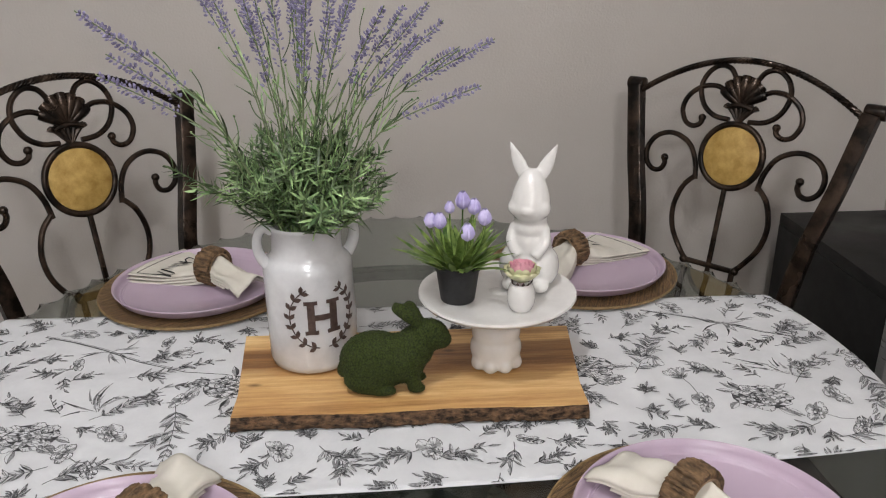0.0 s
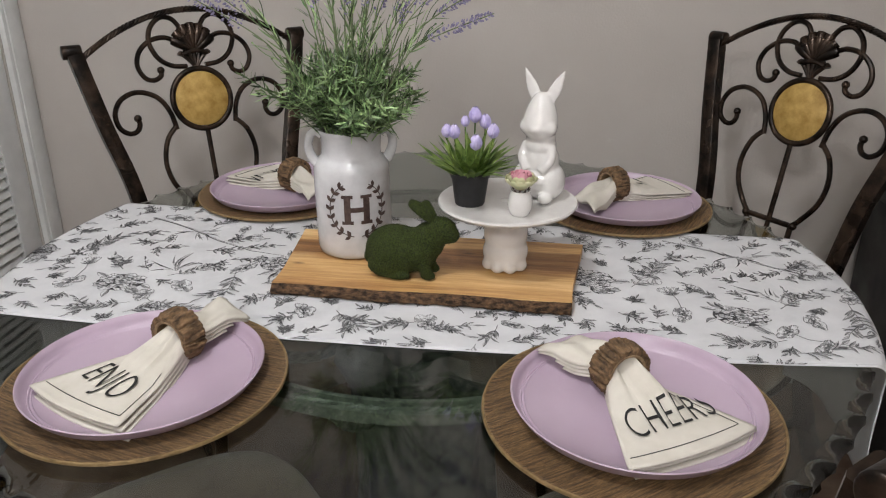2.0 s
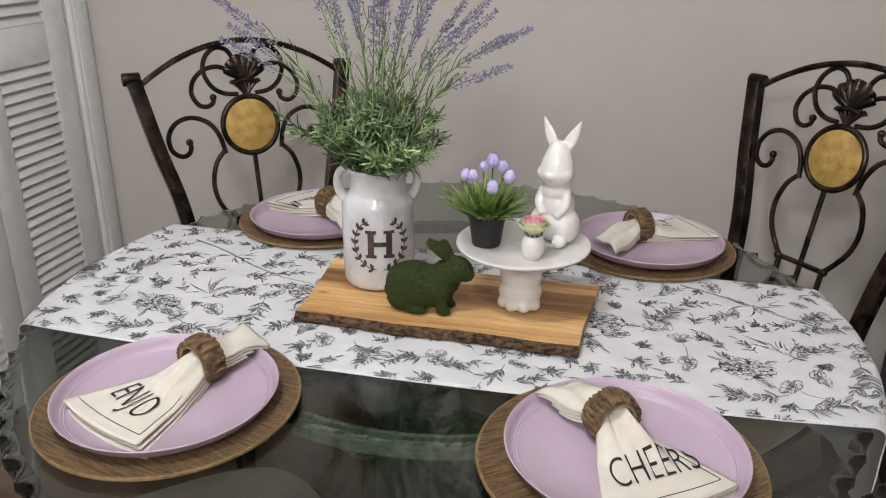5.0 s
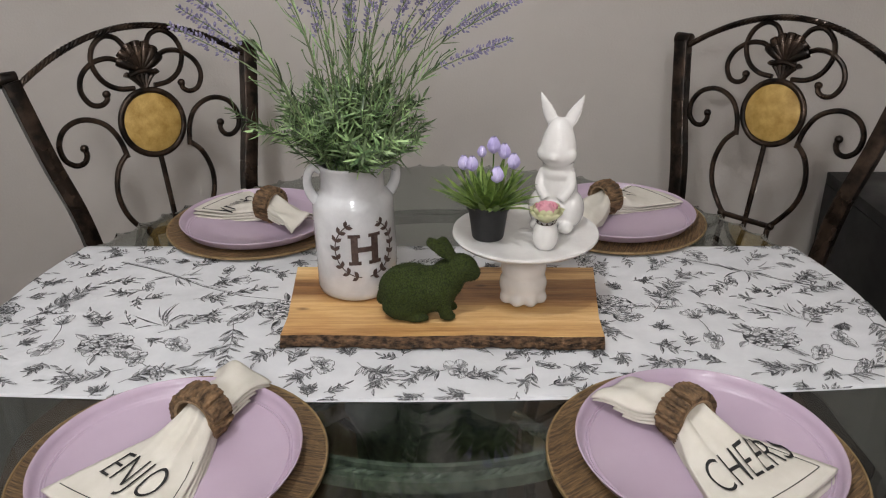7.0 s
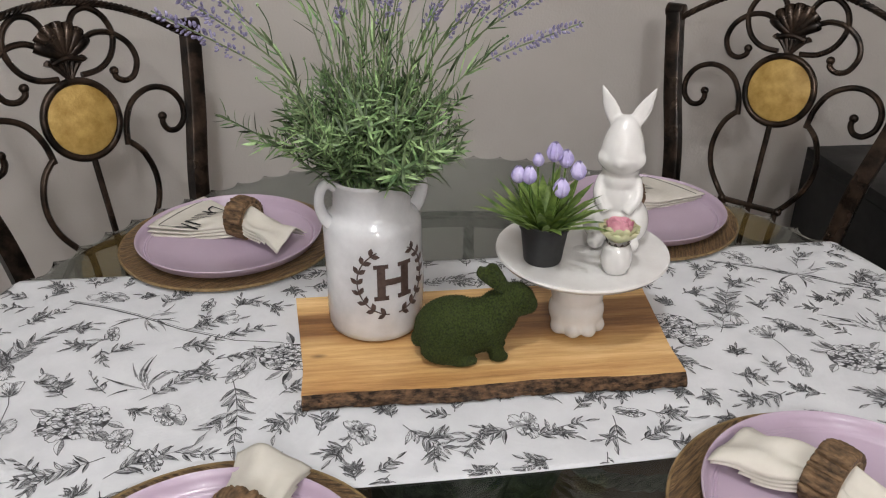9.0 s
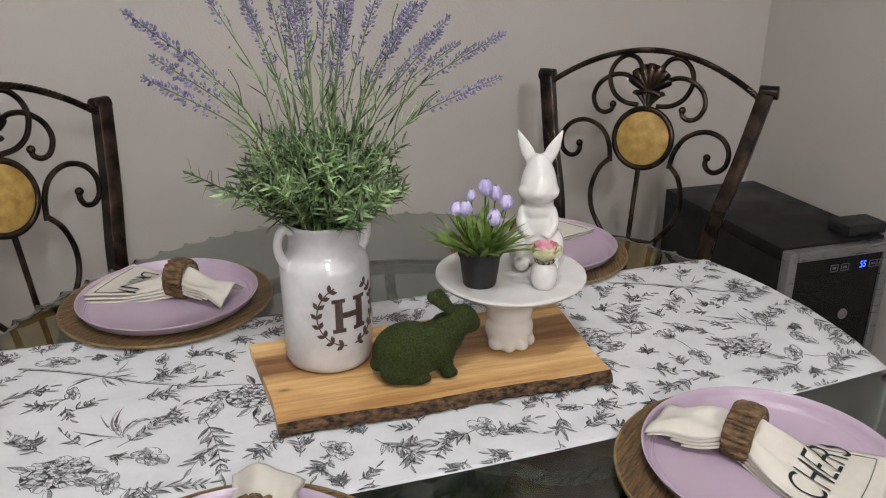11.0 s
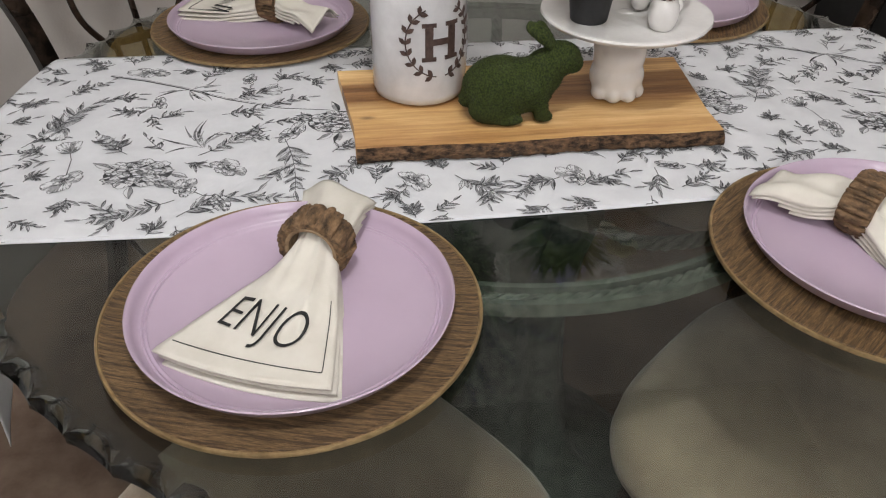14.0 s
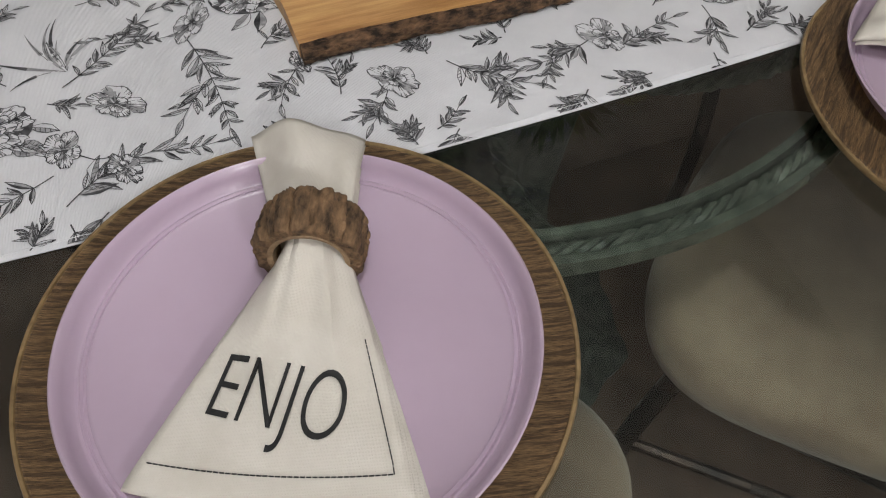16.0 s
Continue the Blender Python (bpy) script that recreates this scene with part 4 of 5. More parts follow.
def bark_ring(at, ang, seed, label):
    """A short slice of a branch, hollow, standing on its side across the napkin."""
    r = random.Random(seed)
    ob = thing("napkin_ring", label, "napkin ring", pose(at[0], at[1], PL_TOP + 0.0290, 0, 90, 0), "napkin rings")
    ob.matrix_basis = pose(at[0], at[1], PL_TOP + 0.0290, 0, 0, ang) @ pose(0, 0, 0, 0, 90, 0)
    cracks = [r.uniform(0, 6.28) for _ in range(17)]

    def rough(a, z, rr):
        if rr < 0.024:
            return 0
        d = min(abs((a - c + math.pi) % (2 * math.pi) - math.pi) for c in cracks)
        n = noise.noise(Vector((math.cos(a) * 7 + seed, math.sin(a) * 7, z * 60))) * 0.0026 + noise.noise(Vector((math.cos(a) * 24, math.sin(a) * 24 + seed, z * 150))) * 0.0020
        side = 0.5 + 0.5 * math.sin(z * 900 + 3 * a + seed)
        return n * 0.75 - 0.0042 * math.exp(-(d / 0.026) ** 2) - 0.0012 * side ** 6

    h = 0.0155
    outer = [(0.0325 - 0.0022 * abs(k / 8) ** 4, h * k / 8) for k in range(-8, 9)]
    part("bark", lathe(bmesh.new(), [(0.0226, -h), *outer, (0.0226, h)], 150, None, rough, True), M_RINGBARK, ob, "rough brown bark", angle=70)
    part("wood_core", lathe(bmesh.new(), [(0.0208, -h * 0.97), (0.0240, -h * 1.03), (0.0240, h * 1.03), (0.0208, h * 0.97)], 64, close=True), M_RINGWOOD, ob, "pale sawn wood inside")
    return ob


NAPS = (((-0.257, -0.204), -112.5, 0.147, 0.148, 0.098, 0.078, "ENJO", 0.039, 3, "natural cotton napkin lettered ENJO, drawn through a bark ring", False, (0.635, -0.009, 0.20, 0.56), False, -0.018),
        ((0.2645, -0.201), math.degrees(math.atan2(-0.117, 0.078)), 0.132, 0.160, 0.092, 0.080, "CHEERS", 0.041, 5, "natural cotton napkin lettered CHEERS, drawn through a bark ring", False, (0.585, 0.006, 0.0, 0.52), False, -0.012),
        ((-0.320, 0.422), math.degrees(math.atan2(0.060, -0.100)), 0.135, 0.130, 0.095, 0.075, "DRINK", 0.040, 8, "natural cotton napkin lettered DRINK, drawn through a bark ring", False, (0.56, 0.004, 0.0, 0.52), False, 0.012),
        ((0.286, 0.456), math.degrees(math.atan2(0.070, 0.100)), 0.135, 0.125, 0.098, 0.082, "", 0.022, 9, "natural cotton napkin with dark stitched lettering, drawn through a bark ring", True, (0.5, 0.02, 0.0, 0.52), True, -0.035))
for k, (at, ang, length, width, tail, tail_w, word, word_h, seed, label, bars, text_at, flip, bend) in enumerate(NAPS):
    napkin(at, ang, length, width, tail, tail_w, word, word_h, seed, label, bars, text_at, flip, bend)
    bark_ring(at, ang, seed, "napkin ring cut from a bark-covered branch")

# ---- the centrepiece ----
BZ0 = RUN_Z + 0.0022
BZ = 0.7795
BX, BY0, BY1 = 0.2165, -0.004, 0.212
board = thing("serving_board", "live-edge wooden board with dark bark along the front", "serving board", Matrix.Translation((0, 0, BZ0)))
bm = bmesh.new()
nx, ny = 60, 16
T = BZ - BZ0


def front(x):
    return BY0 + 0.004 * noise.noise(Vector((x * 9, 0, 0))) + 0.0015 * noise.noise(Vector((x * 40, 2, 0)))


def half(y):
    return BX + 0.016 * max(0, y - 0.05) / 0.16


tops, bots = [], []
for i in range(nx + 1):
    f = -1 + 2 * i / nx
    tops.append([]), bots.append([])
    for j in range(ny + 1):
        g = j / ny
        x = f * half(BY1 * g) * (1 if f < 0 else 0.985)
        y = front(x) + 0.006 + (BY1 - front(x) - 0.006) * g
        tops[-1].append(bm.verts.new((x, y, T)))
        bots[-1].append(bm.verts.new((x, y + (0.004 if j == 0 else 0), 0)))
for i in range(nx):
    for j in range(ny):
        bm.faces.new((tops[i][j], tops[i + 1][j], tops[i + 1][j + 1], tops[i][j + 1]))
        bm.faces.new((bots[i][j], bots[i][j + 1], bots[i + 1][j + 1], bots[i + 1][j]))
for i in range(nx):
    bm.faces.new((tops[i][0], bots[i][0], bots[i + 1][0], tops[i + 1][0]))
    bm.faces.new((tops[i][ny], tops[i + 1][ny], bots[i + 1][ny], bots[i][ny]))
for j in range(ny):
    bm.faces.new((tops[0][j], tops[0][j + 1], bots[0][j + 1], bots[0][j]))
    bm.faces.new((tops[nx][j], bots[nx][j], bots[nx][j + 1], tops[nx][j + 1]))
part("plank", bm, M_BOARD, board, "golden brown plank with darker heartwood streaks", angle=30)
bm = bmesh.new()
rows = []
for i in range(261):
    x = -BX + 0.0005 + (2 * BX * 0.9925 - 0.001) * i / 260
    yb = front(x)
    row = []
    for k, (dy, dz) in enumerate(((0.0105, T - 0.0004), (0.0060, T - 0.0002), (0.0020, T - 0.0022), (-0.001, T * 0.72), (-0.0026, T * 0.5), (-0.0030, T * 0.28), (-0.0015, 0.0012), (0.0105, 0.0006))):
        n = 0 if k in (0, 7) else 1
        q = Vector((x * 70, k * 0.9, 1))
        row.append(bm.verts.new((x, yb + dy + n * (0.0022 * noise.noise(q) + 0.0016 * noise.noise(q * 2.7)), dz + (0.0010 * noise.noise(q * 1.7) if 1 < k < 6 else 0))))
    rows.append(row)
for a, b in zip(rows, rows[1:]):
    for k in range(7):
        bm.faces.new((a[k], a[k + 1], b[k + 1], b[k]))
bm.faces.new(rows[0][::-1])
bm.faces.new(rows[-1])
bmesh.ops.recalc_face_normals(bm, faces=bm.faces)
part("bark", bm, M_BARK, board, "rough dark brown bark edge", angle=80)

# the jar
JX, JY, JR = -0.130, 0.150, 0.0585
jar = thing("ceramic_jar", "white glazed two-handled ceramic jar with a brown letter in a wreath", "jar", pose(JX, JY, BZ, 0, 0, 20))
prof = [(0.0, 0.0015), (0.050, 0.0), (0.0565, 0.004), (0.0585, 0.012), (0.0585, 0.060), (0.0584, 0.115), (0.0582, 0.134), (0.0570, 0.1415), (0.0530, 0.1470), (0.0478, 0.1510), (0.0450, 0.157), (0.0445, 0.170),
        (0.0458, 0.184), (0.0490, 0.190), (0.0500, 0.1935), (0.0485, 0.1955), (0.0460, 0.194), (0.0435, 0.186), (0.0425, 0.165), (0.0, 0.160)]
part("body", lathe(bmesh.new(), prof, 72, None, lambda a, z, r: 0.0007 * math.sin(3 * a + 40 * z) + 0.0005 * math.sin(2 * a - 60 * z)), M_JAR, jar, angle=60)
for s in (-1, 1):
    line = spline([(s * 0.044, 0, 0.186), (s * 0.0515, 0, 0.1905), (s * 0.0590, 0, 0.187), (s * 0.0635, 0, 0.174), (s * 0.0625, 0, 0.161), (s * 0.0580, 0, 0.150), (s * 0.053, 0, 0.143)], 6)
    part("handle", tube(bmesh.new(), line, lambda t: 0.0054 + 0.001 * abs(2 * t - 1), 12, flat=1.35), M_JAR, jar)


def on_jar(a, z, out=0.0):
    """A place on the jar's belly: a metres round from the front, z up."""
    w = a / JR
    r = JR + out
    return Vector((r * math.sin(w), -r * math.cos(w), z))


def jar_block(bm, corners, thick):
    """A raised piece on the belly: a closed outline in (around, up)."""
    n = len(corners)
    c = (sum(p[0] for p in corners) / n, sum(p[1] for p in corners) / n)
    inner = [bm.verts.new(on_jar(a, z, -0.001)) for a, z in corners]
    outer = [bm.verts.new(on_jar(c[0] + (a - c[0]) * 0.93, c[1] + (z - c[1]) * 0.95, thick)) for a, z in corners]
    for i in range(n):
        j = (i + 1) % n
        bm.faces.new((inner[i], inner[j], outer[j], outer[i]))
    bm.faces.new(outer)


bm = bmesh.new()
HC = 0.083
for s in (-1, 1):
    jar_block(bm, [(s * 0.0145 - 0.0050, HC - 0.019), (s * 0.0145 + 0.0050, HC - 0.019), (s * 0.0145 + 0.0050, HC + 0.019), (s * 0.0145 - 0.0050, HC + 0.019)], 0.0012)
    for e in (-1, 1):
        jar_block(bm, [(s * 0.0145 - 0.0090, HC + e * 0.0205 - 0.0025), (s * 0.0145 + 0.0090, HC + e * 0.0205 - 0.0025), (s * 0.0145 + 0.0090, HC + e * 0.0205 + 0.0025), (s * 0.0145 - 0.0090, HC + e * 0.0205 + 0.0025)], 0.0013)
jar_block(bm, [(-0.0115, HC - 0.0038), (0, HC - 0.0038), (0.0115, HC - 0.0038), (0.0115, HC + 0.0038), (0, HC + 0.0038), (-0.0115, HC + 0.0038)], 0.0011)
bmesh.ops.recalc_face_normals(bm, faces=bm.faces)
part("letter_H", bm, M_LETTER, jar, "brown raised capital H", smooth=False)
for s in (-1, 1):
    bm = bmesh.new()
    arc = []
    for k in range(25):
        w = math.radians(-82 + 146 * k / 24)
        arc.append((s * 0.0425 * math.cos(w), HC + 0.043 * math.sin(w)))
    tube(bm, [on_jar(a, z, 0.0004) for a, z in arc], 0.0008, 6)
    for k in range(1, 25, 3):
        a, z = arc[k]
        b = arc[min(k + 1, 24)]
        d = math.atan2(b[1] - arc[k - 1][1], b[0] - arc[k - 1][0])
        for side in (-1, 1):
            w = d + side * 0.75
            L, W = 0.0112, 0.0029
            pts = []
            for t, q in ((0, 0), (0.3, 0.8), (0.6, 1.0), (1, 0), (0.6, -1.0), (0.3, -0.8)):
                pts.append((a + math.cos(w) * L * t - math.sin(w) * W * q, z + math.sin(w) * L * t + math.cos(w) * W * q))
            jar_block(bm, pts, 0.0010)
    bmesh.ops.recalc_face_normals(bm, faces=bm.faces)
    part("wreath_branch", bm, M_LETTER, jar, "brown raised laurel branch")

# lavender in the jar
lav = thing("lavender_bouquet", "artificial lavender with grey-green leaves and purple spikes in the jar", "flowers", Matrix.Translation((JX, JY, BZ + 0.165)))
lr = random.Random(21)
LB = BZ + 0.165


def blade(bm, p, d, up, length, wide, curl):
    """A narrow bent leaf of four faces."""
    d = d.normalized()
    side = d.cross(up)
    if side.length < 1e-4:
        side = d.orthogonal()
    side.normalize()
    nrm = side.cross(d)
    pts = []
    for t, w in ((0, 0.5), (0.35, 1.0), (0.7, 0.8), (1.0, 0.0)):
        c = p + d * length * t + nrm * curl * length * t * t
        pts.append((c, w * wide / 2))
    prev = None
    for c, w in pts:
        cur = [bm.verts.new(c - side * w), bm.verts.new(c + nrm * w * 0.35), bm.verts.new(c + side * w)] if w else [bm.verts.new(c)]
        if prev:
            if len(cur) == 3:
                bm.faces.new((prev[0], prev[1], cur[1], cur[0]))
                bm.faces.new((prev[1], prev[2], cur[2], cur[1]))
            else:
                bm.faces.new((prev[0], prev[1], cur[0]))
                bm.faces.new((prev[1], prev[2], cur[0]))
        prev = cur


def sprig(bm, base, tip, leaves, length, wide, stem_r=0.0009):
    """A stem with leaves all along it."""
    mid = (base + tip) / 2 + Vector((lr.uniform(-0.01, 0.01), lr.uniform(-0.01, 0.01), 0.012))
    line = spline([base, mid, tip], 8)
    tube(bm, line, stem_r, 5)
    n = len(line)
    for k in range(leaves):
        t = 0.30 + 0.70 * k / leaves
        i = min(int(t * (n - 1)), n - 2)
        p = line[i].lerp(line[i + 1], t * (n - 1) - i)
        d = (line[i + 1] - line[i]).normalized()
        a = k * 2.4 + lr.uniform(-0.4, 0.4)
        o = d.orthogonal().normalized()
        o = (o * math.cos(a) + d.cross(o) * math.sin(a)).normalized()
        blade(bm, p, d * lr.uniform(0.35, 1.0) + o, d, length * lr.uniform(0.65, 1.2) * (1.15 - 0.45 * t), wide * lr.uniform(0.75, 1.2), lr.uniform(-0.40, 0.40))


for k in range(84):
    bm = bmesh.new()
    a = k * 2.39996
    f = math.sqrt((k + 0.5) / 84)
    reach = f * lr.uniform(0.72, 1.08)
    base = Vector((0.034 * reach * math.cos(a), 0.034 * reach * math.sin(a), 0.0))
    tip = Vector((0.128 * reach * math.cos(a), 0.112 * reach * math.sin(a), 0.118 - 0.050 * reach ** 3 + lr.uniform(-0.030, 0.034)))
    tip.x = min(tip.x, 0.104)
    tip.z = max(tip.z, 0.072)
    if k == 83:
        tip = Vector((-0.155, -0.02, 0.108))
    if k == 82:
        tip = Vector((-0.118, -0.05, 0.088))
    sprig(bm, base, tip, 38, 0.028, 0.0034)
    part("leafy_sprig", bm, M_LEAF, lav)
# (tip x, tip y offset, tip z, how far down the bloom reaches)
SPIKES = ((-0.324, -0.095, 1.243, 0.10), (-0.305, -0.085, 1.199, 0.07), (-0.315, -0.092, 1.180, 0.07), (-0.262, 0.04, 1.275, 0.07), (-0.222, -0.04, 1.290, 0.10), (-0.186, 0.02, 1.305, 0.09),
          (-0.150, -0.03, 1.318, 0.12), (-0.128, 0.04, 1.322, 0.12), (-0.110, -0.01, 1.310, 0.12), (-0.075, 0.03, 1.300, 0.09), (-0.045, -0.03, 1.285, 0.10), (0.004, 0.03, 1.232, 0.09),
          (0.018, -0.03, 1.206, 0.08), (0.050, 0.02, 1.215, 0.08), (0.108, -0.01, 1.197, 0.09), (0.072, 0.04, 1.180, 0.07), (0.088, -0.04, 1.150, 0.08),
          (-0.170, -0.06, 1.262, 0.09), (-0.140, 0.07, 1.285, 0.10), (-0.100, -0.06, 1.268, 0.10), (-0.060, 0.06, 1.262, 0.08), (-0.020, -0.05, 1.240, 0.09), (0.035, 0.06, 1.232, 0.08), (-0.205, 0.06, 1.252, 0.08), (-0.082, 0.00, 1.235, 0.07))
for x, dy, z, bl in SPIKES:
    tip = Vector((x - JX, dy * 1.4, z - LB))
    base = Vector((0.25 * (x - JX) * 0.5, dy * 0.3, 0.02))
    base.x = max(-0.03, min(0.03, base.x))
    reach = tip - base
    mid = base + reach * 0.55 + Vector((-0.13 * reach.x, 0, 0.17 * abs(reach.x)))
    line = spline([base, base + reach * 0.27 + Vector((-0.09 * reach.x, 0, 0.08 * abs(reach.x))), mid, tip], 10)
    st = part("flower_stem", tube(bmesh.new(), line, lambda t: 0.0013 - 0.0006 * t, 5), M_STEM, lav)
    bm = bmesh.new()
    n = len(line)
    total = sum((line[i + 1] - line[i]).length for i in range(n - 1))
    run = 0.0
    bl = bl * 1.25
    for i in range(n - 1):
        seg = (line[i + 1] - line[i])
        steps = max(1, int(seg.length / 0.0034))
        for q in range(steps):
            p = line[i] + seg * (q / steps)
            left = total - run - seg.length * q / steps
            if left < bl:
                dense = 1.0 if left < bl * 0.62 else 0.38
                rad = 0.0074 * (0.45 + 0.55 * min(1, left / (bl * 0.35)))
                for w in range(6):
                    if lr.random() > dense:
                        continue
                    a = lr.uniform(0, 6.28)
                    d = seg.normalized()
                    o = d.orthogonal().normalized()
                    o = (o * math.cos(a) + d.cross(o) * math.sin(a))
                    c = p + o * rad * lr.uniform(0.45, 1.0)
                    s = lr.uniform(0.0011, 0.0022)
                    bmesh.ops.create_icosphere(bm, subdivisions=1, radius=s, matrix=Matrix.Translation(c) @ (d * 0.8 + o).to_track_quat("Z", "Y").to_matrix().to_4x4() @ Matrix.Diagonal((0.8, 0.8, 1.5, 1)))
        run += seg.length
    bl_ob = part("blossoms", bm, M_BLOOM, st, "small dusty purple buds")
    bm = bmesh.new()
    for k in range(15):
        i = lr.randrange(2, int(n * 0.72))
        d = (line[i + 1] - line[i]).normalized()
        a = lr.uniform(0, 6.28)
        o = d.orthogonal().normalized()
        o = o * math.cos(a) + d.cross(o) * math.sin(a)
        blade(bm, line[i], d * 1.1 + o * 0.8, d, lr.uniform(0.020, 0.042), 0.0028, lr.uniform(-0.2, 0.3))
    for k in range(3):
        i = lr.randrange(int(n * 0.35), int(n * 0.85))
        d = (line[i + 1] - line[i]).normalized()
        a = lr.uniform(0, 6.28)
        o = d.orthogonal().normalized()
        o = o * math.cos(a) + d.cross(o) * math.sin(a)
        end = line[i] + (d * 1.2 + o * 0.5).normalized() * lr.uniform(0.03, 0.055)
        tube(bm, spline([line[i], (line[i] + end) / 2 + o * 0.004, end], 4), 0.0007, 4)
        ball(bm, end, 0.0017, 1)
    part("stem_leaves", bm, M_LEAF, st)

# the moss rabbit
bm = bmesh.new()
for at, r, sc in (((-0.030, 0, 0.039), 0.0420, (1.22, 0.82, 0.93)), ((0.002, 0, 0.042), 0.0345, (1.1, 0.84, 0.98)), ((0.024, 0, 0.058), 0.0265, (1.0, 0.88, 1.08)), ((0.044, 0, 0.075), 0.0215, (1.25, 0.90, 0.98)),
                  ((0.061, 0, 0.069), 0.0128, (1.05, 0.98, 0.95)), ((-0.040, 0.018, 0.022), 0.026, (1.3, 0.6, 0.85)), ((-0.040, -0.018, 0.022), 0.026, (1.3, 0.6, 0.85)), ((-0.074, 0, 0.026), 0.011, (1, 1, 1))):
    ball(bm, at, r, 3, sc)
for s in (-1, 1):
    ball(bm, (-0.022, s * 0.024, 0.008), 0.0095, 2, (2.3, 0.9, 0.8))
    ball(bm, (0.026, s * 0.015, 0.0075), 0.009, 2, (1.5, 0.9, 0.8))
    tube(bm, spline([(0.016, s * 0.013, 0.045), (0.021, s * 0.015, 0.025), (0.024, s * 0.015, 0.008)], 4), 0.010, 10)
    tube(bm, spline([(0.032, s * 0.006, 0.092), (0.018, s * 0.010, 0.106), (0.004 + 0.008 * s, s * 0.013, 0.117 - 0.003 * s)], 6), lambda t: 0.0052 + 0.0052 * math.sin(math.pi * min(1, t * 0.9 + 0.05)), 10, flat=0.55)
me = remeshed("moss_rabbit", bm, [M_MOSS], 0.0022, 6)
bm = bmesh.new()
bm.from_mesh(me)
faces = list(bm.faces)
areas = [f.calc_area() for f in faces]
mr = random.Random(4)
for f in mr.choices(faces, areas, k=16000):
    if f.normal.z < -0.6 and f.calc_center_median().z < 0.004:
        continue
    vs = [v.co for v in f.verts]
    w = [mr.random() for _ in vs]
    s = sum(w)
    p = sum((c * (q / s) for c, q in zip(vs, w)), Vector())
    d = (f.normal + Vector((mr.uniform(-0.7, 0.7), mr.uniform(-0.7, 0.7), mr.uniform(-0.7, 0.7)))).normalized()
    o = d.orthogonal().normalized()
    a = mr.uniform(0, 6.28)
    o = o * math.cos(a) + d.cross(o) * math.sin(a)
    L = mr.uniform(0.0010, 0.0022)
    bm.faces.new((bm.verts.new(p - o * 0.00032 - d * 0.0003), bm.verts.new(p + o * 0.00032 - d * 0.0003), bm.verts.new(p + d * L)))
bm.to_mesh(me)
bm.free()
rab = new("rabbit_figurine", me)
rab.matrix_basis = pose(-0.017, 0.058, BZ + 0.0002, 0, 0, -4) @ Matrix.Diagonal((0.90, 0.92, 0.985, 1))
tagged(rab, "crouching rabbit figurine covered in dark green moss", "figurine")

# the cake stand
SX, SY, SZ = 0.112, 0.108, 0.8865
stand = thing("cake_stand", "white glazed cake stand on a short rounded foot", "cake stand", pose(SX, SY, BZ, 0, 0, 0))
SH = SZ - BZ
part("top_plate", lathe(bmesh.new(), [(0.0, SH - 0.010), (0.085, SH - 0.009), (0.099, SH - 0.006), (0.1015, SH - 0.002), (0.1005, SH + 0.0005), (0.098, SH + 0.0008), (0.093, SH), (0.05, SH - 0.0005), (0.0, SH - 0.0005)], 80,
                        None, lambda a, z, r: 0.0008 * math.sin(3 * a + 1) * (r > 0.06)), M_GLAZE, stand, angle=50)
bm = bmesh.new()
ball(bm, (0, 0, 0.058), 0.0330, 3, (1, 0.92, 1.45))
ball(bm, (0, 0, 0.027), 0.0345, 3, (1, 0.92, 0.85))
ball(bm, (0, 0, 0.090), 0.030, 3, (1, 0.95, 0.6))
for a in range(4):
    w = math.radians(-90 + (a - 1.5) * 42)
    ball(bm, (0.026 * math.cos(w), 0.024 * math.sin(w), 0.0095), 0.0112, 2, (1, 1.2, 0.95))
ft = new("foot", remeshed("foot", bm, [M_GLAZE], 0.0022, 10))
ft.parent = stand
tagged(ft, "rounded white foot shaped like crouched haunches")

# the white rabbit figure
bm = bmesh.new()
for at, sc in (((0, 0.004, 0.028), (0.0325, 0.0310, 0.0300)), ((0, 0.002, 0.055), (0.0260, 0.0235, 0.0330)), ((0, 0.0, 0.079), (0.0218, 0.0195, 0.0190)), ((0, 0.0, 0.092), (0.0205, 0.0190, 0.0140)),
               *[((0, -0.005 + 0.004 * (q / 11), 0.109 + 0.0030 * q), ((0.0238 - 0.0100 * (q / 11) ** 1.7),) * 3) for q in range(12)], ((0, 0.035, 0.018), (0.011, 0.011, 0.011)), ((0.0105, -0.011, 0.108), (0.0150, 0.0140, 0.0135)), ((-0.0105, -0.011, 0.108), (0.0150, 0.0140, 0.0135)), ((0, -0.0215, 0.1075), (0.0105, 0.0095, 0.0085))):
    ball(bm, at, 1.0, 3, sc)
for s in (-1, 1):
    ball(bm, (s * 0.0185, -0.022, 0.0088), 1.0, 3, (0.0100, 0.0150, 0.0088))
    ball(bm, (s * 0.0195, 0.0, 0.027), 1.0, 3, (0.0165, 0.0245, 0.0265))
    tube(bm, spline([(s * 0.0165, -0.004, 0.082), (s * 0.0200, -0.013, 0.063), (s * 0.0095, -0.0215, 0.046)], 6), lambda t: 0.0070 - 0.0008 * t, 10)
    for q in range(15):
        t = q / 14
        wd = 0.0034 + 0.0064 * math.sin(math.pi * min(1, 0.12 + 0.88 * t) ** 0.9) - 0.0016 * t
        ball(bm, (s * (0.0075 + 0.0185 * t), 0.002 + 0.002 * t, 0.141 + 0.042 * t), 1.0, 2, (max(wd, 0.0018), 0.0040 - 0.0018 * t, 0.0052), Matrix.Rotation(s * 0.40, 3, "Y"))
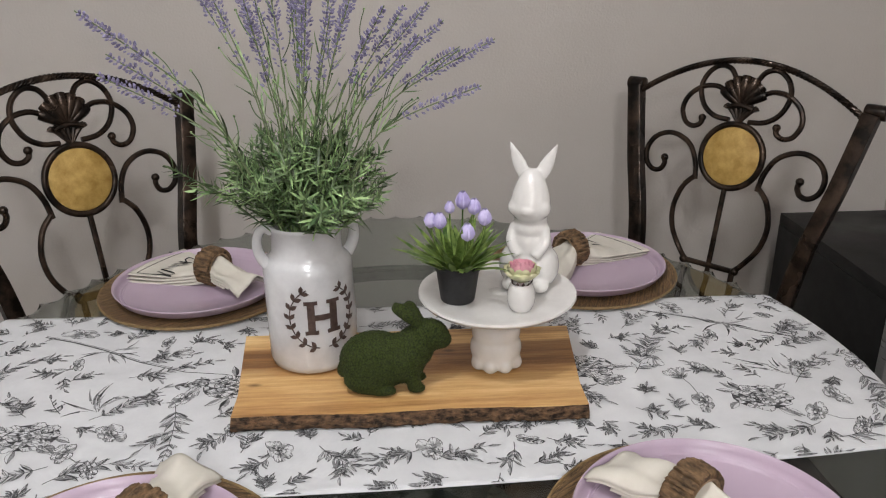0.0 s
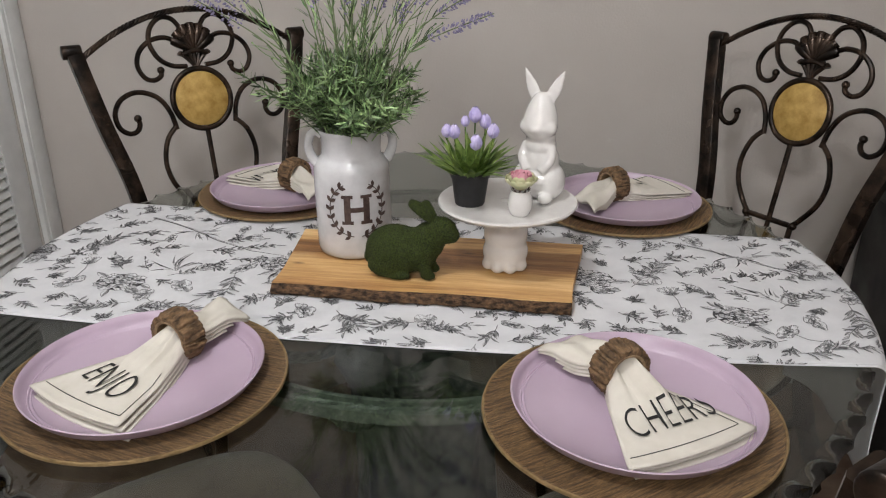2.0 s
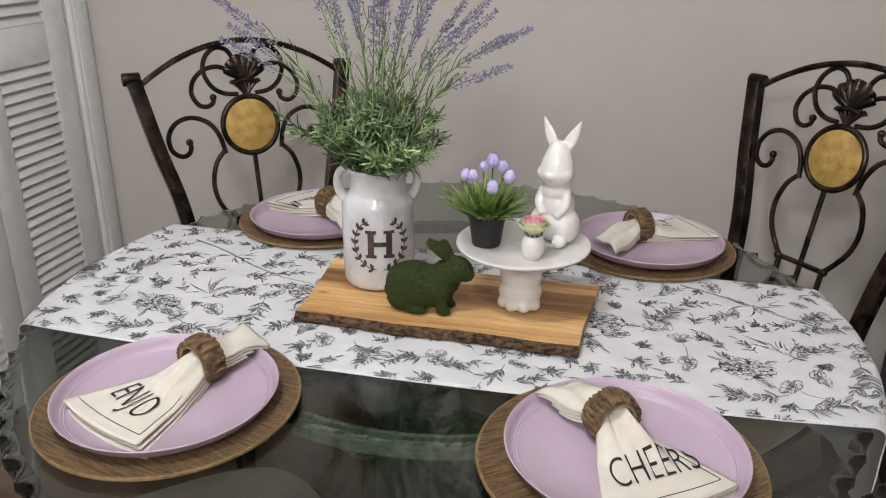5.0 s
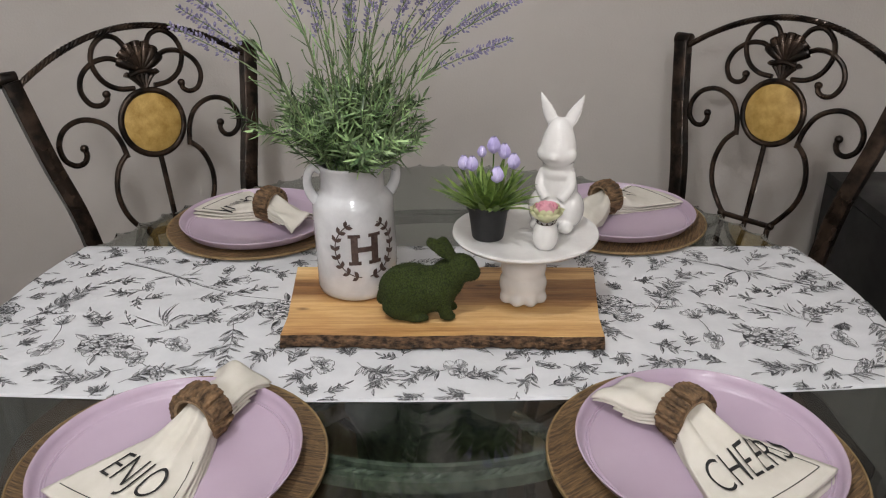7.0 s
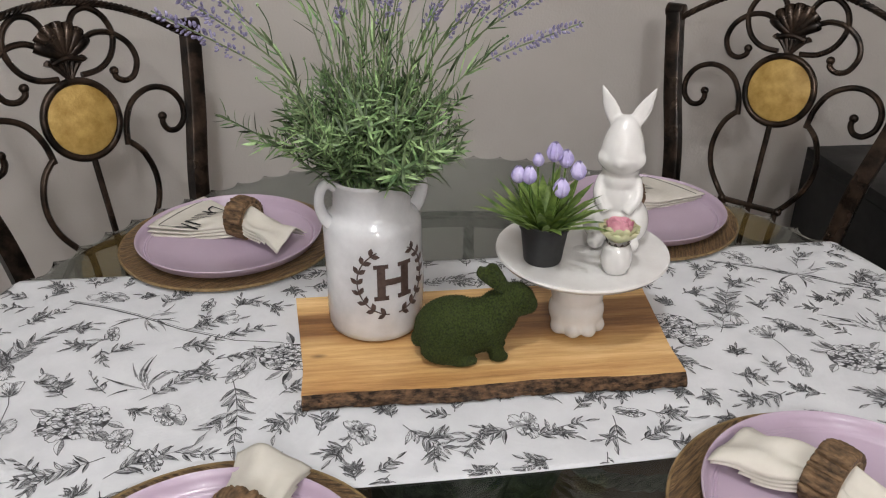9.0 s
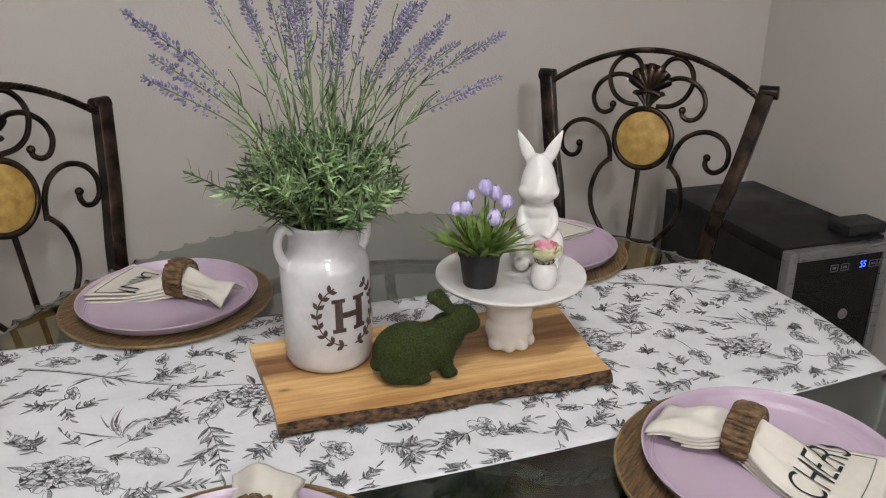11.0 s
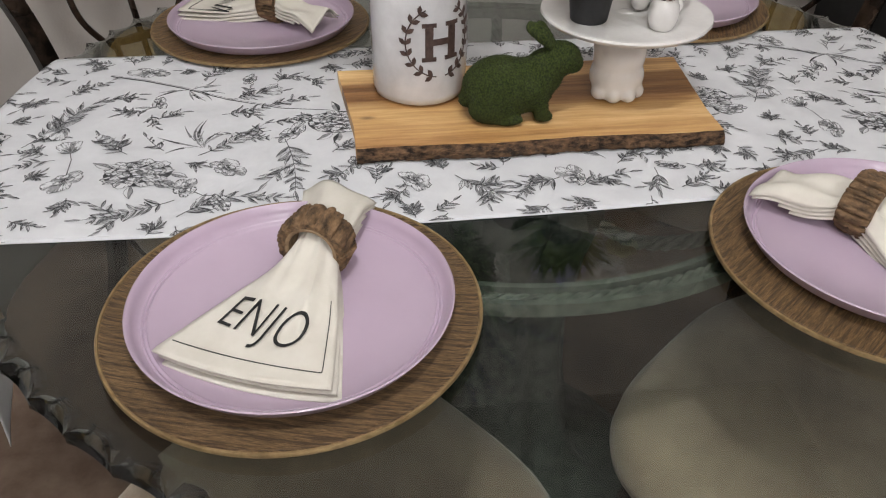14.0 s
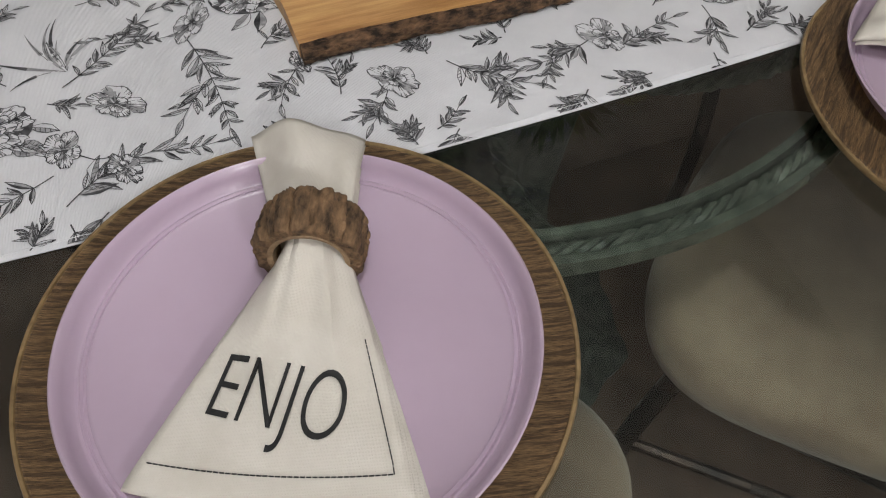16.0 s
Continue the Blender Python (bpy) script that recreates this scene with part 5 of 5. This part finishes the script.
bun = new("rabbit_figurine", remeshed("rabbit_figurine", bm, [M_GLAZE], 0.0015, 7))
bun.matrix_basis = pose(0.156, 0.128, SZ - 0.0005, 0, 0, -20) @ Matrix.Diagonal((1.08, 1.05, 1, 1))
tagged(bun, "upright white glazed ceramic rabbit figurine on the cake stand", "figurine")

# the potted tulips
tp = thing("potted_tulips", "small artificial lilac tulips in a black plastic pot", "potted plant", Matrix.Translation((0.060, 0.086, SZ)))
part("pot", lathe(bmesh.new(), [(0.0, 0.001), (0.0205, 0.0), (0.0215, 0.002), (0.0268, 0.041), (0.0285, 0.0415), (0.0292, 0.048), (0.0285, 0.0495), (0.0268, 0.048), (0.0258, 0.040), (0.0, 0.039)], 48), M_POT, tp, "tapered black pot with a lipped rim", angle=30)
for k in range(58):
    bm = bmesh.new()
    a = k * 2.39996
    f = math.sqrt((k + 0.5) / 58)
    p = Vector((0.019 * f * math.cos(a), 0.019 * f * math.sin(a), 0.039))
    d = Vector((math.cos(a) * (0.25 + 1.3 * f), math.sin(a) * (0.25 + 1.3 * f), 1.50 - 0.30 * f))
    blade(bm, p, d, Vector((0, 0, 1)), lr.uniform(0.046, 0.078), lr.uniform(0.0075, 0.0135), -lr.uniform(0.05, 0.40) if f > 0.5 else -0.05)
    part("leaf", bm, M_LEAF2, tp)
for x, y, z, s in ((-0.022, -0.006, 0.103, 0.92), (-0.033, -0.002, 0.103, 0.88), (0.006, 0.0, 0.126, 1.0), (0.020, 0.003, 0.117, 0.92), (0.032, -0.006, 0.106, 0.95), (0.010, -0.022, 0.093, 1.0), (-0.009, 0.010, 0.115, 0.7)):
    st = part("tulip_stem", tube(bmesh.new(), spline([(x * 0.3, y * 0.3, 0.039), (x * 0.8, y * 0.7, 0.072), (x, y, z - 0.006)], 5), 0.0011, 6), M_LEAF2, tp)
    for q in range(6):
        bm = bmesh.new()
        w = q * math.pi / 3 + lr.uniform(-0.1, 0.1)
        o = Vector((math.cos(w), math.sin(w), 0))
        t_ = Vector((-math.sin(w), math.cos(w), 0))
        rows = []
        for h, rad, wd in ((-0.008, 0.0015, 0.0015), (-0.004, 0.0062, 0.0050), (0.002, 0.0082, 0.0064), (0.008, 0.0068, 0.0052), (0.0125, 0.0040 + 0.001 * (q % 2), 0.0022), (0.0145, 0.0034, 0.0004)):
            c = Vector((x, y, z + h * s))
            rows.append([bm.verts.new(c + o * (rad * s * (0.86 if e else 1)) + t_ * wd * s * e) for e in (-1, 0, 1)])
        for r0, r1 in zip(rows, rows[1:]):
            bm.faces.new((r0[0], r0[1], r1[1], r1[0]))
            bm.faces.new((r0[1], r0[2], r1[2], r1[1]))
        part("petal", bm, M_TULIP, st)

# the little egg cup with a flower
cup = thing("flower_cup", "tiny white ceramic egg cup holding a pink and cream flower", "ornament", Matrix.Translation((0.134, 0.050, SZ)))
part("cup", lathe(bmesh.new(), [(0.0, 0.0008), (0.0110, 0.0), (0.0140, 0.003), (0.0168, 0.011), (0.0172, 0.019), (0.0158, 0.028), (0.0128, 0.0345), (0.0118, 0.0352), (0.0108, 0.034), (0.0, 0.031)], 40), M_GLAZE, cup)
bm = bmesh.new()
for q in range(12):
    w = q * math.pi / 6
    blade(bm, Vector((0.0105 * math.cos(w), 0.0105 * math.sin(w), 0.0335)), Vector((math.cos(w) * 0.5, math.sin(w) * 0.5, 0.7)), Vector((0, 0, 1)), 0.008, 0.004, 0.1)
part("sepals", bm, M_LETTER, cup)
for ring, (n, rad, hi, mat, size) in enumerate(((7, 0.0220, 0.0535, M_CREAM, 0.0105), (6, 0.0175, 0.0580, M_CREAM, 0.0095), (6, 0.0142, 0.0600, M_PINK, 0.0082), (5, 0.0088, 0.0615, M_PINK, 0.0065), (3, 0.0042, 0.0620, M_PINK, 0.0048))):
    for q in range(n):
        bm = bmesh.new()
        w = 2 * math.pi * q / n + ring * 0.4
        o = Vector((math.cos(w), math.sin(w), 0))
        t_ = Vector((-math.sin(w), math.cos(w), 0))
        rows = []
        for t, rr, wd in ((0, 0.004, 0.3), (0.35, rad * 0.72, 0.85), (0.7, rad * 0.98, 1.0), (0.92, rad * 1.04, 0.75), (1, rad * 1.08, 0.35)):
            z = 0.036 + (hi - 0.036) * t ** 0.8
            rows.append([bm.verts.new(o * rr * (1 - 0.12 * abs(e)) + t_ * size * wd * e + Vector((0, 0, z + 0.001 * abs(e)))) for e in (-1, -0.5, 0, 0.5, 1)])
        for r0, r1 in zip(rows, rows[1:]):
            for e in range(4):
                bm.faces.new((r0[e], r0[e + 1], r1[e + 1], r1[e]))
        part("petal", bm, mat, cup)


# ---- chairs ----
def chair_at(cx, cy, right):
    """Places a chair by the middle of its back's top and the way from its left to its right post, seen from its front."""
    a = math.degrees(math.atan2(right[1], right[0]))
    return pose(cx, cy, 0, 0, 0, a)


chair = thing("dining_chair", "bronzed wrought-iron dining chair with an ochre medallion and a tan seat", "chair", group="chairs round the table")
LEAN_B = 0.2075


def bk(s, h):
    """A place in the leaning back: s across, h above the posts' tops (1.02 m)."""
    return Vector((s, LEAN_B * h, 1.02 + h))


def bar(bm, pts, r=0.0056, steps=7, ends=(True, True)):
    line = spline([bk(*p) for p in pts], steps)
    tube(bm, line, r, 9)
    for e, p in zip(ends, (line[0], line[-1])):
        if e:
            ball(bm, p, r * 1.5, 2)
    return bm


for s in (-1, 1):
    # flat bar post, rolled backward at its top, running down to the floor as the back leg
    line = spline([Vector((s * 0.160, 0.045, 0.0)), Vector((s * 0.150, -0.060, 0.25)), Vector((s * 0.152, -0.100, 0.47)), bk(s * 0.176, -0.31), bk(s * 0.211, -0.16), bk(s * 0.240, -0.015)], 8)
    bm = bmesh.new()
    rows = []
    for i, p in enumerate(line):
        d = (line[min(i + 1, len(line) - 1)] - line[max(i - 1, 0)]).normalized()
        sd = Vector((1, 0, 0))
        sd = (sd - d * sd.dot(d)).normalized()
        fw = d.cross(sd)
        rows.append([bm.verts.new(p + sd * a + fw * b) for a, b in ((-0.015, -0.0125), (-0.011, -0.015), (0.011, -0.015), (0.015, -0.0125), (0.015, 0.0125), (0.011, 0.015), (-0.011, 0.015), (-0.015, 0.0125))])
    for a, b in zip(rows, rows[1:]):
        for k in range(8):
            bm.faces.new((a[k], a[(k + 1) % 8], b[(k + 1) % 8], b[k]))
    bm.faces.new(rows[0][::-1])
    bm.faces.new(rows[-1])
    bmesh.ops.recalc_face_normals(bm, faces=bm.faces)
    part("back_post", bm, M_IRON, chair, "flat iron back post and leg", angle=35)
    # the bar's end, bent back over into a closed roll
    bm = bmesh.new()
    c = bk(s * 0.2435, -0.011) + Vector((0, 0.008, 0.0))
    m = Matrix.Translation(c) @ pose(0, 0, 0, 0, 90, 0)
    lathe(bm, [(0.0, -0.0190), (0.0120, -0.0190), (0.0138, -0.0180), (0.0143, -0.0160), (0.0143, 0.0160), (0.0138, 0.0180), (0.0120, 0.0190), (0.0, 0.0190)], 32, m)
    part("post_scroll", bm, M_IRON, chair, "rolled post top", angle=50)
arch = [bk(-0.238 + 0.476 * k / 60, 0.058 - 0.083 * ((-0.238 + 0.476 * k / 60) / 0.230) ** 2) for k in range(61)]
for strand in range(4):
    part("rail_strand", rope(bmesh.new(), arch, 0.0066, 4, 14, 8, only=strand), M_IRON, chair, "one strand of the arched twisted rope rail")
ring = [bk(0.0635 * math.cos(2 * math.pi * k / 48), -0.128 + 0.0635 * math.sin(2 * math.pi * k / 48)) for k in range(48)]
part("medallion_frame", tube(bmesh.new(), ring, 0.0064, 10, True), M_IRON, chair)
fr = (bk(0, 1) - bk(0, 0)).normalized()
mt = Matrix.Translation(bk(0, -0.128)) @ fr.cross(Vector((1, 0, 0))).to_track_quat("Z", "Y").to_matrix().to_4x4()
part("medallion", lathe(bmesh.new(), [(0.0, -0.007), (0.052, -0.006), (0.0585, -0.002), (0.0585, 0.002), (0.052, 0.006), (0.0, 0.007)], 48, mt), M_OCHRE, chair, "mottled ochre disc")
for s in (-1, 1):
    part("side_scroll", bar(bmesh.new(), [(s * 0.066, -0.186), (s * 0.073, -0.150), (s * 0.090, -0.120), (s * 0.116, -0.104), (s * 0.144, -0.101), (s * 0.171, -0.113), (s * 0.186, -0.138), (s * 0.183, -0.166), (s * 0.166, -0.181),
                                          (s * 0.149, -0.179), (s * 0.141, -0.166), (s * 0.143, -0.153)], ends=(False, True)), M_IRON, chair)
    part("lower_scroll", bar(bmesh.new(), [(s * 0.066, -0.178), (s * 0.090, -0.205), (s * 0.102, -0.250), (s * 0.094, -0.295), (s * 0.068, -0.335), (s * 0.052, -0.352)], ends=(False, False)), M_IRON, chair)
    part("crown_loop", bar(bmesh.new(), [(s * 0.022, 0.022), (s * 0.036, 0.040), (s * 0.060, 0.044), (s * 0.083, 0.026), (s * 0.091, -0.004), (s * 0.078, -0.036), (s * 0.052, -0.054), (s * 0.020, -0.058)], 0.0054, ends=(False, False)), M_IRON, chair)
    part("crown_scroll", bar(bmesh.new(), [(s * 0.034, -0.006), (s * 0.058, 0.004), (s * 0.088, 0.000), (s * 0.114, -0.020), (s * 0.123, -0.048), (s * 0.112, -0.073), (s * 0.094, -0.080), (s * 0.079, -0.073), (s * 0.077, -0.061)], 0.0054, ends=(False, True)), M_IRON, chair)
    part("foot_bar", bar(bmesh.new(), [(s * 0.052, -0.350), (s * 0.052, -0.45), (s * 0.052, -0.535)], 0.0062, 3, (False, False)), M_IRON, chair)
part("centre_rod", bar(bmesh.new(), [(0, -0.191), (0, -0.35), (0, -0.535)], 0.0056, 4, (False, False)), M_IRON, chair)
part("cross_bar", bar(bmesh.new(), [(-0.056, -0.352), (0, -0.352), (0.056, -0.352)], 0.0060, 3), M_IRON, chair)
for k in range(7):
    a = math.radians(90 + (k - 3) * 27)
    tip = (0.042 * math.cos(a), -0.008 + 0.036 * math.sin(a))
    bm = tube(bmesh.new(), [bk(0, -0.028) + (bk(*tip) - bk(0, -0.028)) * t + Vector((0, -0.006 * math.sin(math.pi * t), 0)) for t in (0, 0.25, 0.5, 0.75, 0.92, 1.0)], lambda t: 0.0035 + 0.0075 * math.sin(min(1.0, t * 1.05) * math.pi * 0.62), 9)
    part("shell_rib", bm, M_IRON, chair)
for k in range(5):
    a = math.radians(90 + (k - 2) * 26)
    bm = tube(bmesh.new(), spline([bk(0, -0.066), bk(0.012 * math.cos(a), -0.050), bk(0.034 * math.cos(a), -0.050 + 0.030 * math.sin(a)), bk(0.040 * math.cos(a), -0.052 + 0.026 * math.sin(a))], 5), lambda t: 0.0035 + 0.003 * t, 8)
    part("cast_leaf", bm, M_IRON, chair)
bm = tube(bmesh.new(), spline([bk(-0.026, -0.032) + Vector((0, -0.006, 0)), bk(0, -0.026) + Vector((0, -0.008, 0)), bk(0.026, -0.032) + Vector((0, -0.006, 0))], 6), 0.005, 8)
part("shell_band", bm, M_IRON, chair)
# seat
bm = bmesh.new()
n = 56
prof = ((0.90, 0.415), (0.985, 0.425), (1.0, 0.445), (0.985, 0.468), (0.93, 0.484), (0.75, 0.492), (0.4, 0.496), (0.0, 0.497))
rows = []
for f, z in prof:
    row = []
    for i in range(n):
        a = 2 * math.pi * i / n
        ca, sa = math.cos(a), math.sin(a)
        p = 0.62
        x = 0.214 * abs(ca) ** p * (1 if ca > 0 else -1)
        y = 0.226 * abs(sa) ** p * (1 if sa > 0 else -1)
        x *= 1.0 + 0.10 * (-y / 0.22)
        row.append(bm.verts.new((x * f, -0.347 + y * f, z + 0.002 * math.sin(5 * a + f * 7))))
    rows.append(row)
for a, b in zip(rows, rows[1:]):
    for i in range(n):
        bm.faces.new((a[i], a[(i + 1) % n], b[(i + 1) % n], b[i])) if b is not rows[-1] else None
bm.faces.new(rows[-2])
for v in rows[-1]:
    bm.verts.remove(v)
bm.faces.new(rows[0][::-1])
part("seat", bm, M_SUEDE, chair, "padded tan suede seat", angle=80)
bm = bmesh.new()
tube(bm, [Vector((0.190 * abs(math.cos(a)) ** 0.62 * (1 if math.cos(a) > 0 else -1), -0.32 + 0.19 * abs(math.sin(a)) ** 0.62 * (1 if math.sin(a) > 0 else -1), 0.405)) for a in [2 * math.pi * k / 48 for k in range(48)]], 0.011, 8, True)
part("seat_frame", bm, M_IRON, chair)
for s in (-1, 1):
    part("front_leg", tube(bmesh.new(), spline([(s * 0.180, -0.495, 0.41), (s * 0.198, -0.52, 0.22), (s * 0.190, -0.505, 0.0)], 6), 0.0125, 10), M_IRON, chair)
    part("side_stretcher", tube(bmesh.new(), spline([(s * 0.150, -0.06, 0.24), (s * 0.175, -0.30, 0.25), (s * 0.197, -0.515, 0.24)], 6), 0.008, 8), M_IRON, chair)
CHAIRS = ((0.685, 0.736, (0.688, -0.726)), (-0.620, 0.675, (0.736, 0.677)), (0.548, -0.476, (-0.770, -0.640)), (-0.555, -0.475, (-0.62, 0.78)))
for k, (x, y, d) in enumerate(CHAIRS):
    m = chair_at(x, y, d)
    if k == 0:
        chair.matrix_basis = m
    else:
        copy_thing(chair, m)

# ---- the wine cooler in the corner ----
CX0, CX1, CYF, CYB, CH = 0.966, 1.256, 0.548, 1.062, 0.648
cool = thing("wine_cooler", "black wine cooler with a steel-framed smoked glass door", "wine cooler", Matrix.Translation((CX0, CYF, 0)))
W, Dp = CX1 - CX0, CYB - CYF
for nm, lo, hi in (("side_panel", (0, 0.03, 0.02), (0.02, Dp, CH - 0.0305)), ("side_panel", (W - 0.02, 0.03, 0.02), (W, Dp, CH - 0.0305)), ("back_panel", (0.0205, Dp - 0.02, 0.02), (W - 0.0205, Dp, CH - 0.0305)),
                   ("bottom_panel", (0.0205, 0.03, 0.02), (W - 0.0205, Dp - 0.0205, 0.05)), ("top_panel", (0, 0.03, CH - 0.03), (W, Dp, CH))):
    part(nm, box(bmesh.new(), lo, hi, 0.002), M_COOLER, cool)
door = part("door_frame", box(box(box(box(bmesh.new(), (0, 0, 0.02), (0.024, 0.028, CH - 0.004), 0.003), (W - 0.024, 0, 0.02), (W, 0.028, CH - 0.004), 0.003), (0.0245, 0.0005, 0.02), (W - 0.0245, 0.0275, 0.05), 0.002),
                                  (0.0245, 0.0005, CH - 0.028), (W - 0.0245, 0.0275, CH - 0.004), 0.002), M_STEEL, cool, "brushed steel door frame")
pane = part("door_glass", box(bmesh.new(), (0.0245, 0.006, 0.0505), (W - 0.0245, 0.012, CH - 0.0285)), M_SMOKE, cool, "dark smoked glass", smooth=False)
part("control_panel", box(bmesh.new(), (0.026, 0.0125, CH - 0.075), (W - 0.026, 0.020, CH - 0.030)), M_COOLER, cool, smooth=False)
for k, z in enumerate((0.12, 0.20, 0.28, 0.36, 0.44, 0.52)):
    bm = bmesh.new()
    for yy in (0.04, 0.12, 0.20, 0.28):
        tube(bm, [Vector((0.024 + (W - 0.048) * t / 30, yy, z + 0.005 * math.sin(t / 30 * 12.5))) for t in range(31)], 0.0022, 6)
    for xx in (0.05, W / 2, W - 0.05):
        tube(bm, [Vector((xx, 0.04, z - 0.003)), Vector((xx, 0.28, z - 0.003))], 0.002, 6)
    part("wire_shelf", bm, M_WIRE, cool)
part("lock_badge", lathe(bmesh.new(), [(0.0, 0), (0.013, 0), (0.013, 0.003), (0.0, 0.003)], 24, pose(0.182, 0.0055, 0.470, 90, 0, 0)), M_WIRE, cool, "round pale badge")
vs, fs = letters("55", 0.016, 0.8)
bm = bmesh.new()
made = [bm.verts.new((0.206 + a, 0.0052, CH - 0.062 + b)) for a, b in vs]
for f in fs:
    bm.faces.new([made[i] for i in f])
part("display_digits", bm, M_BLUE, cool, "glowing blue digits 55", smooth=False)
for x in (0.122, 0.152, 0.232, 0.255):
    bm = bmesh.new()
    for lo, hi in (((x, 0.0035, CH - 0.064), (x + 0.022, 0.0055, CH - 0.0625)), ((x, 0.0035, CH - 0.048), (x + 0.022, 0.0055, CH - 0.0465)), ((x, 0.0035, CH - 0.0625), (x + 0.0015, 0.0055, CH - 0.048)), ((x + 0.0205, 0.0035, CH - 0.0625), (x + 0.022, 0.0055, CH - 0.048)),
                   ((x + 0.006, 0.0035, CH - 0.058), (x + 0.016, 0.0055, CH - 0.0525))):
        box(bm, lo, hi)
    part("touch_key", bm, M_ICON, cool, smooth=False)
for x in (0.03, W - 0.03):
    for y in (0.06, Dp - 0.04):
        part("foot", lathe(bmesh.new(), [(0.015, 0), (0.015, 0.02)], 16, Matrix.Translation((x, y, 0))), M_POT, cool)
hinge = solo("black_box", box(bmesh.new(), (0, 0, 0), (0.11, 0.07, 0.028), 0.004), M_POT, "small flat black plastic box on the wine cooler", "box", Matrix.Translation((1.160, 0.590, CH)))
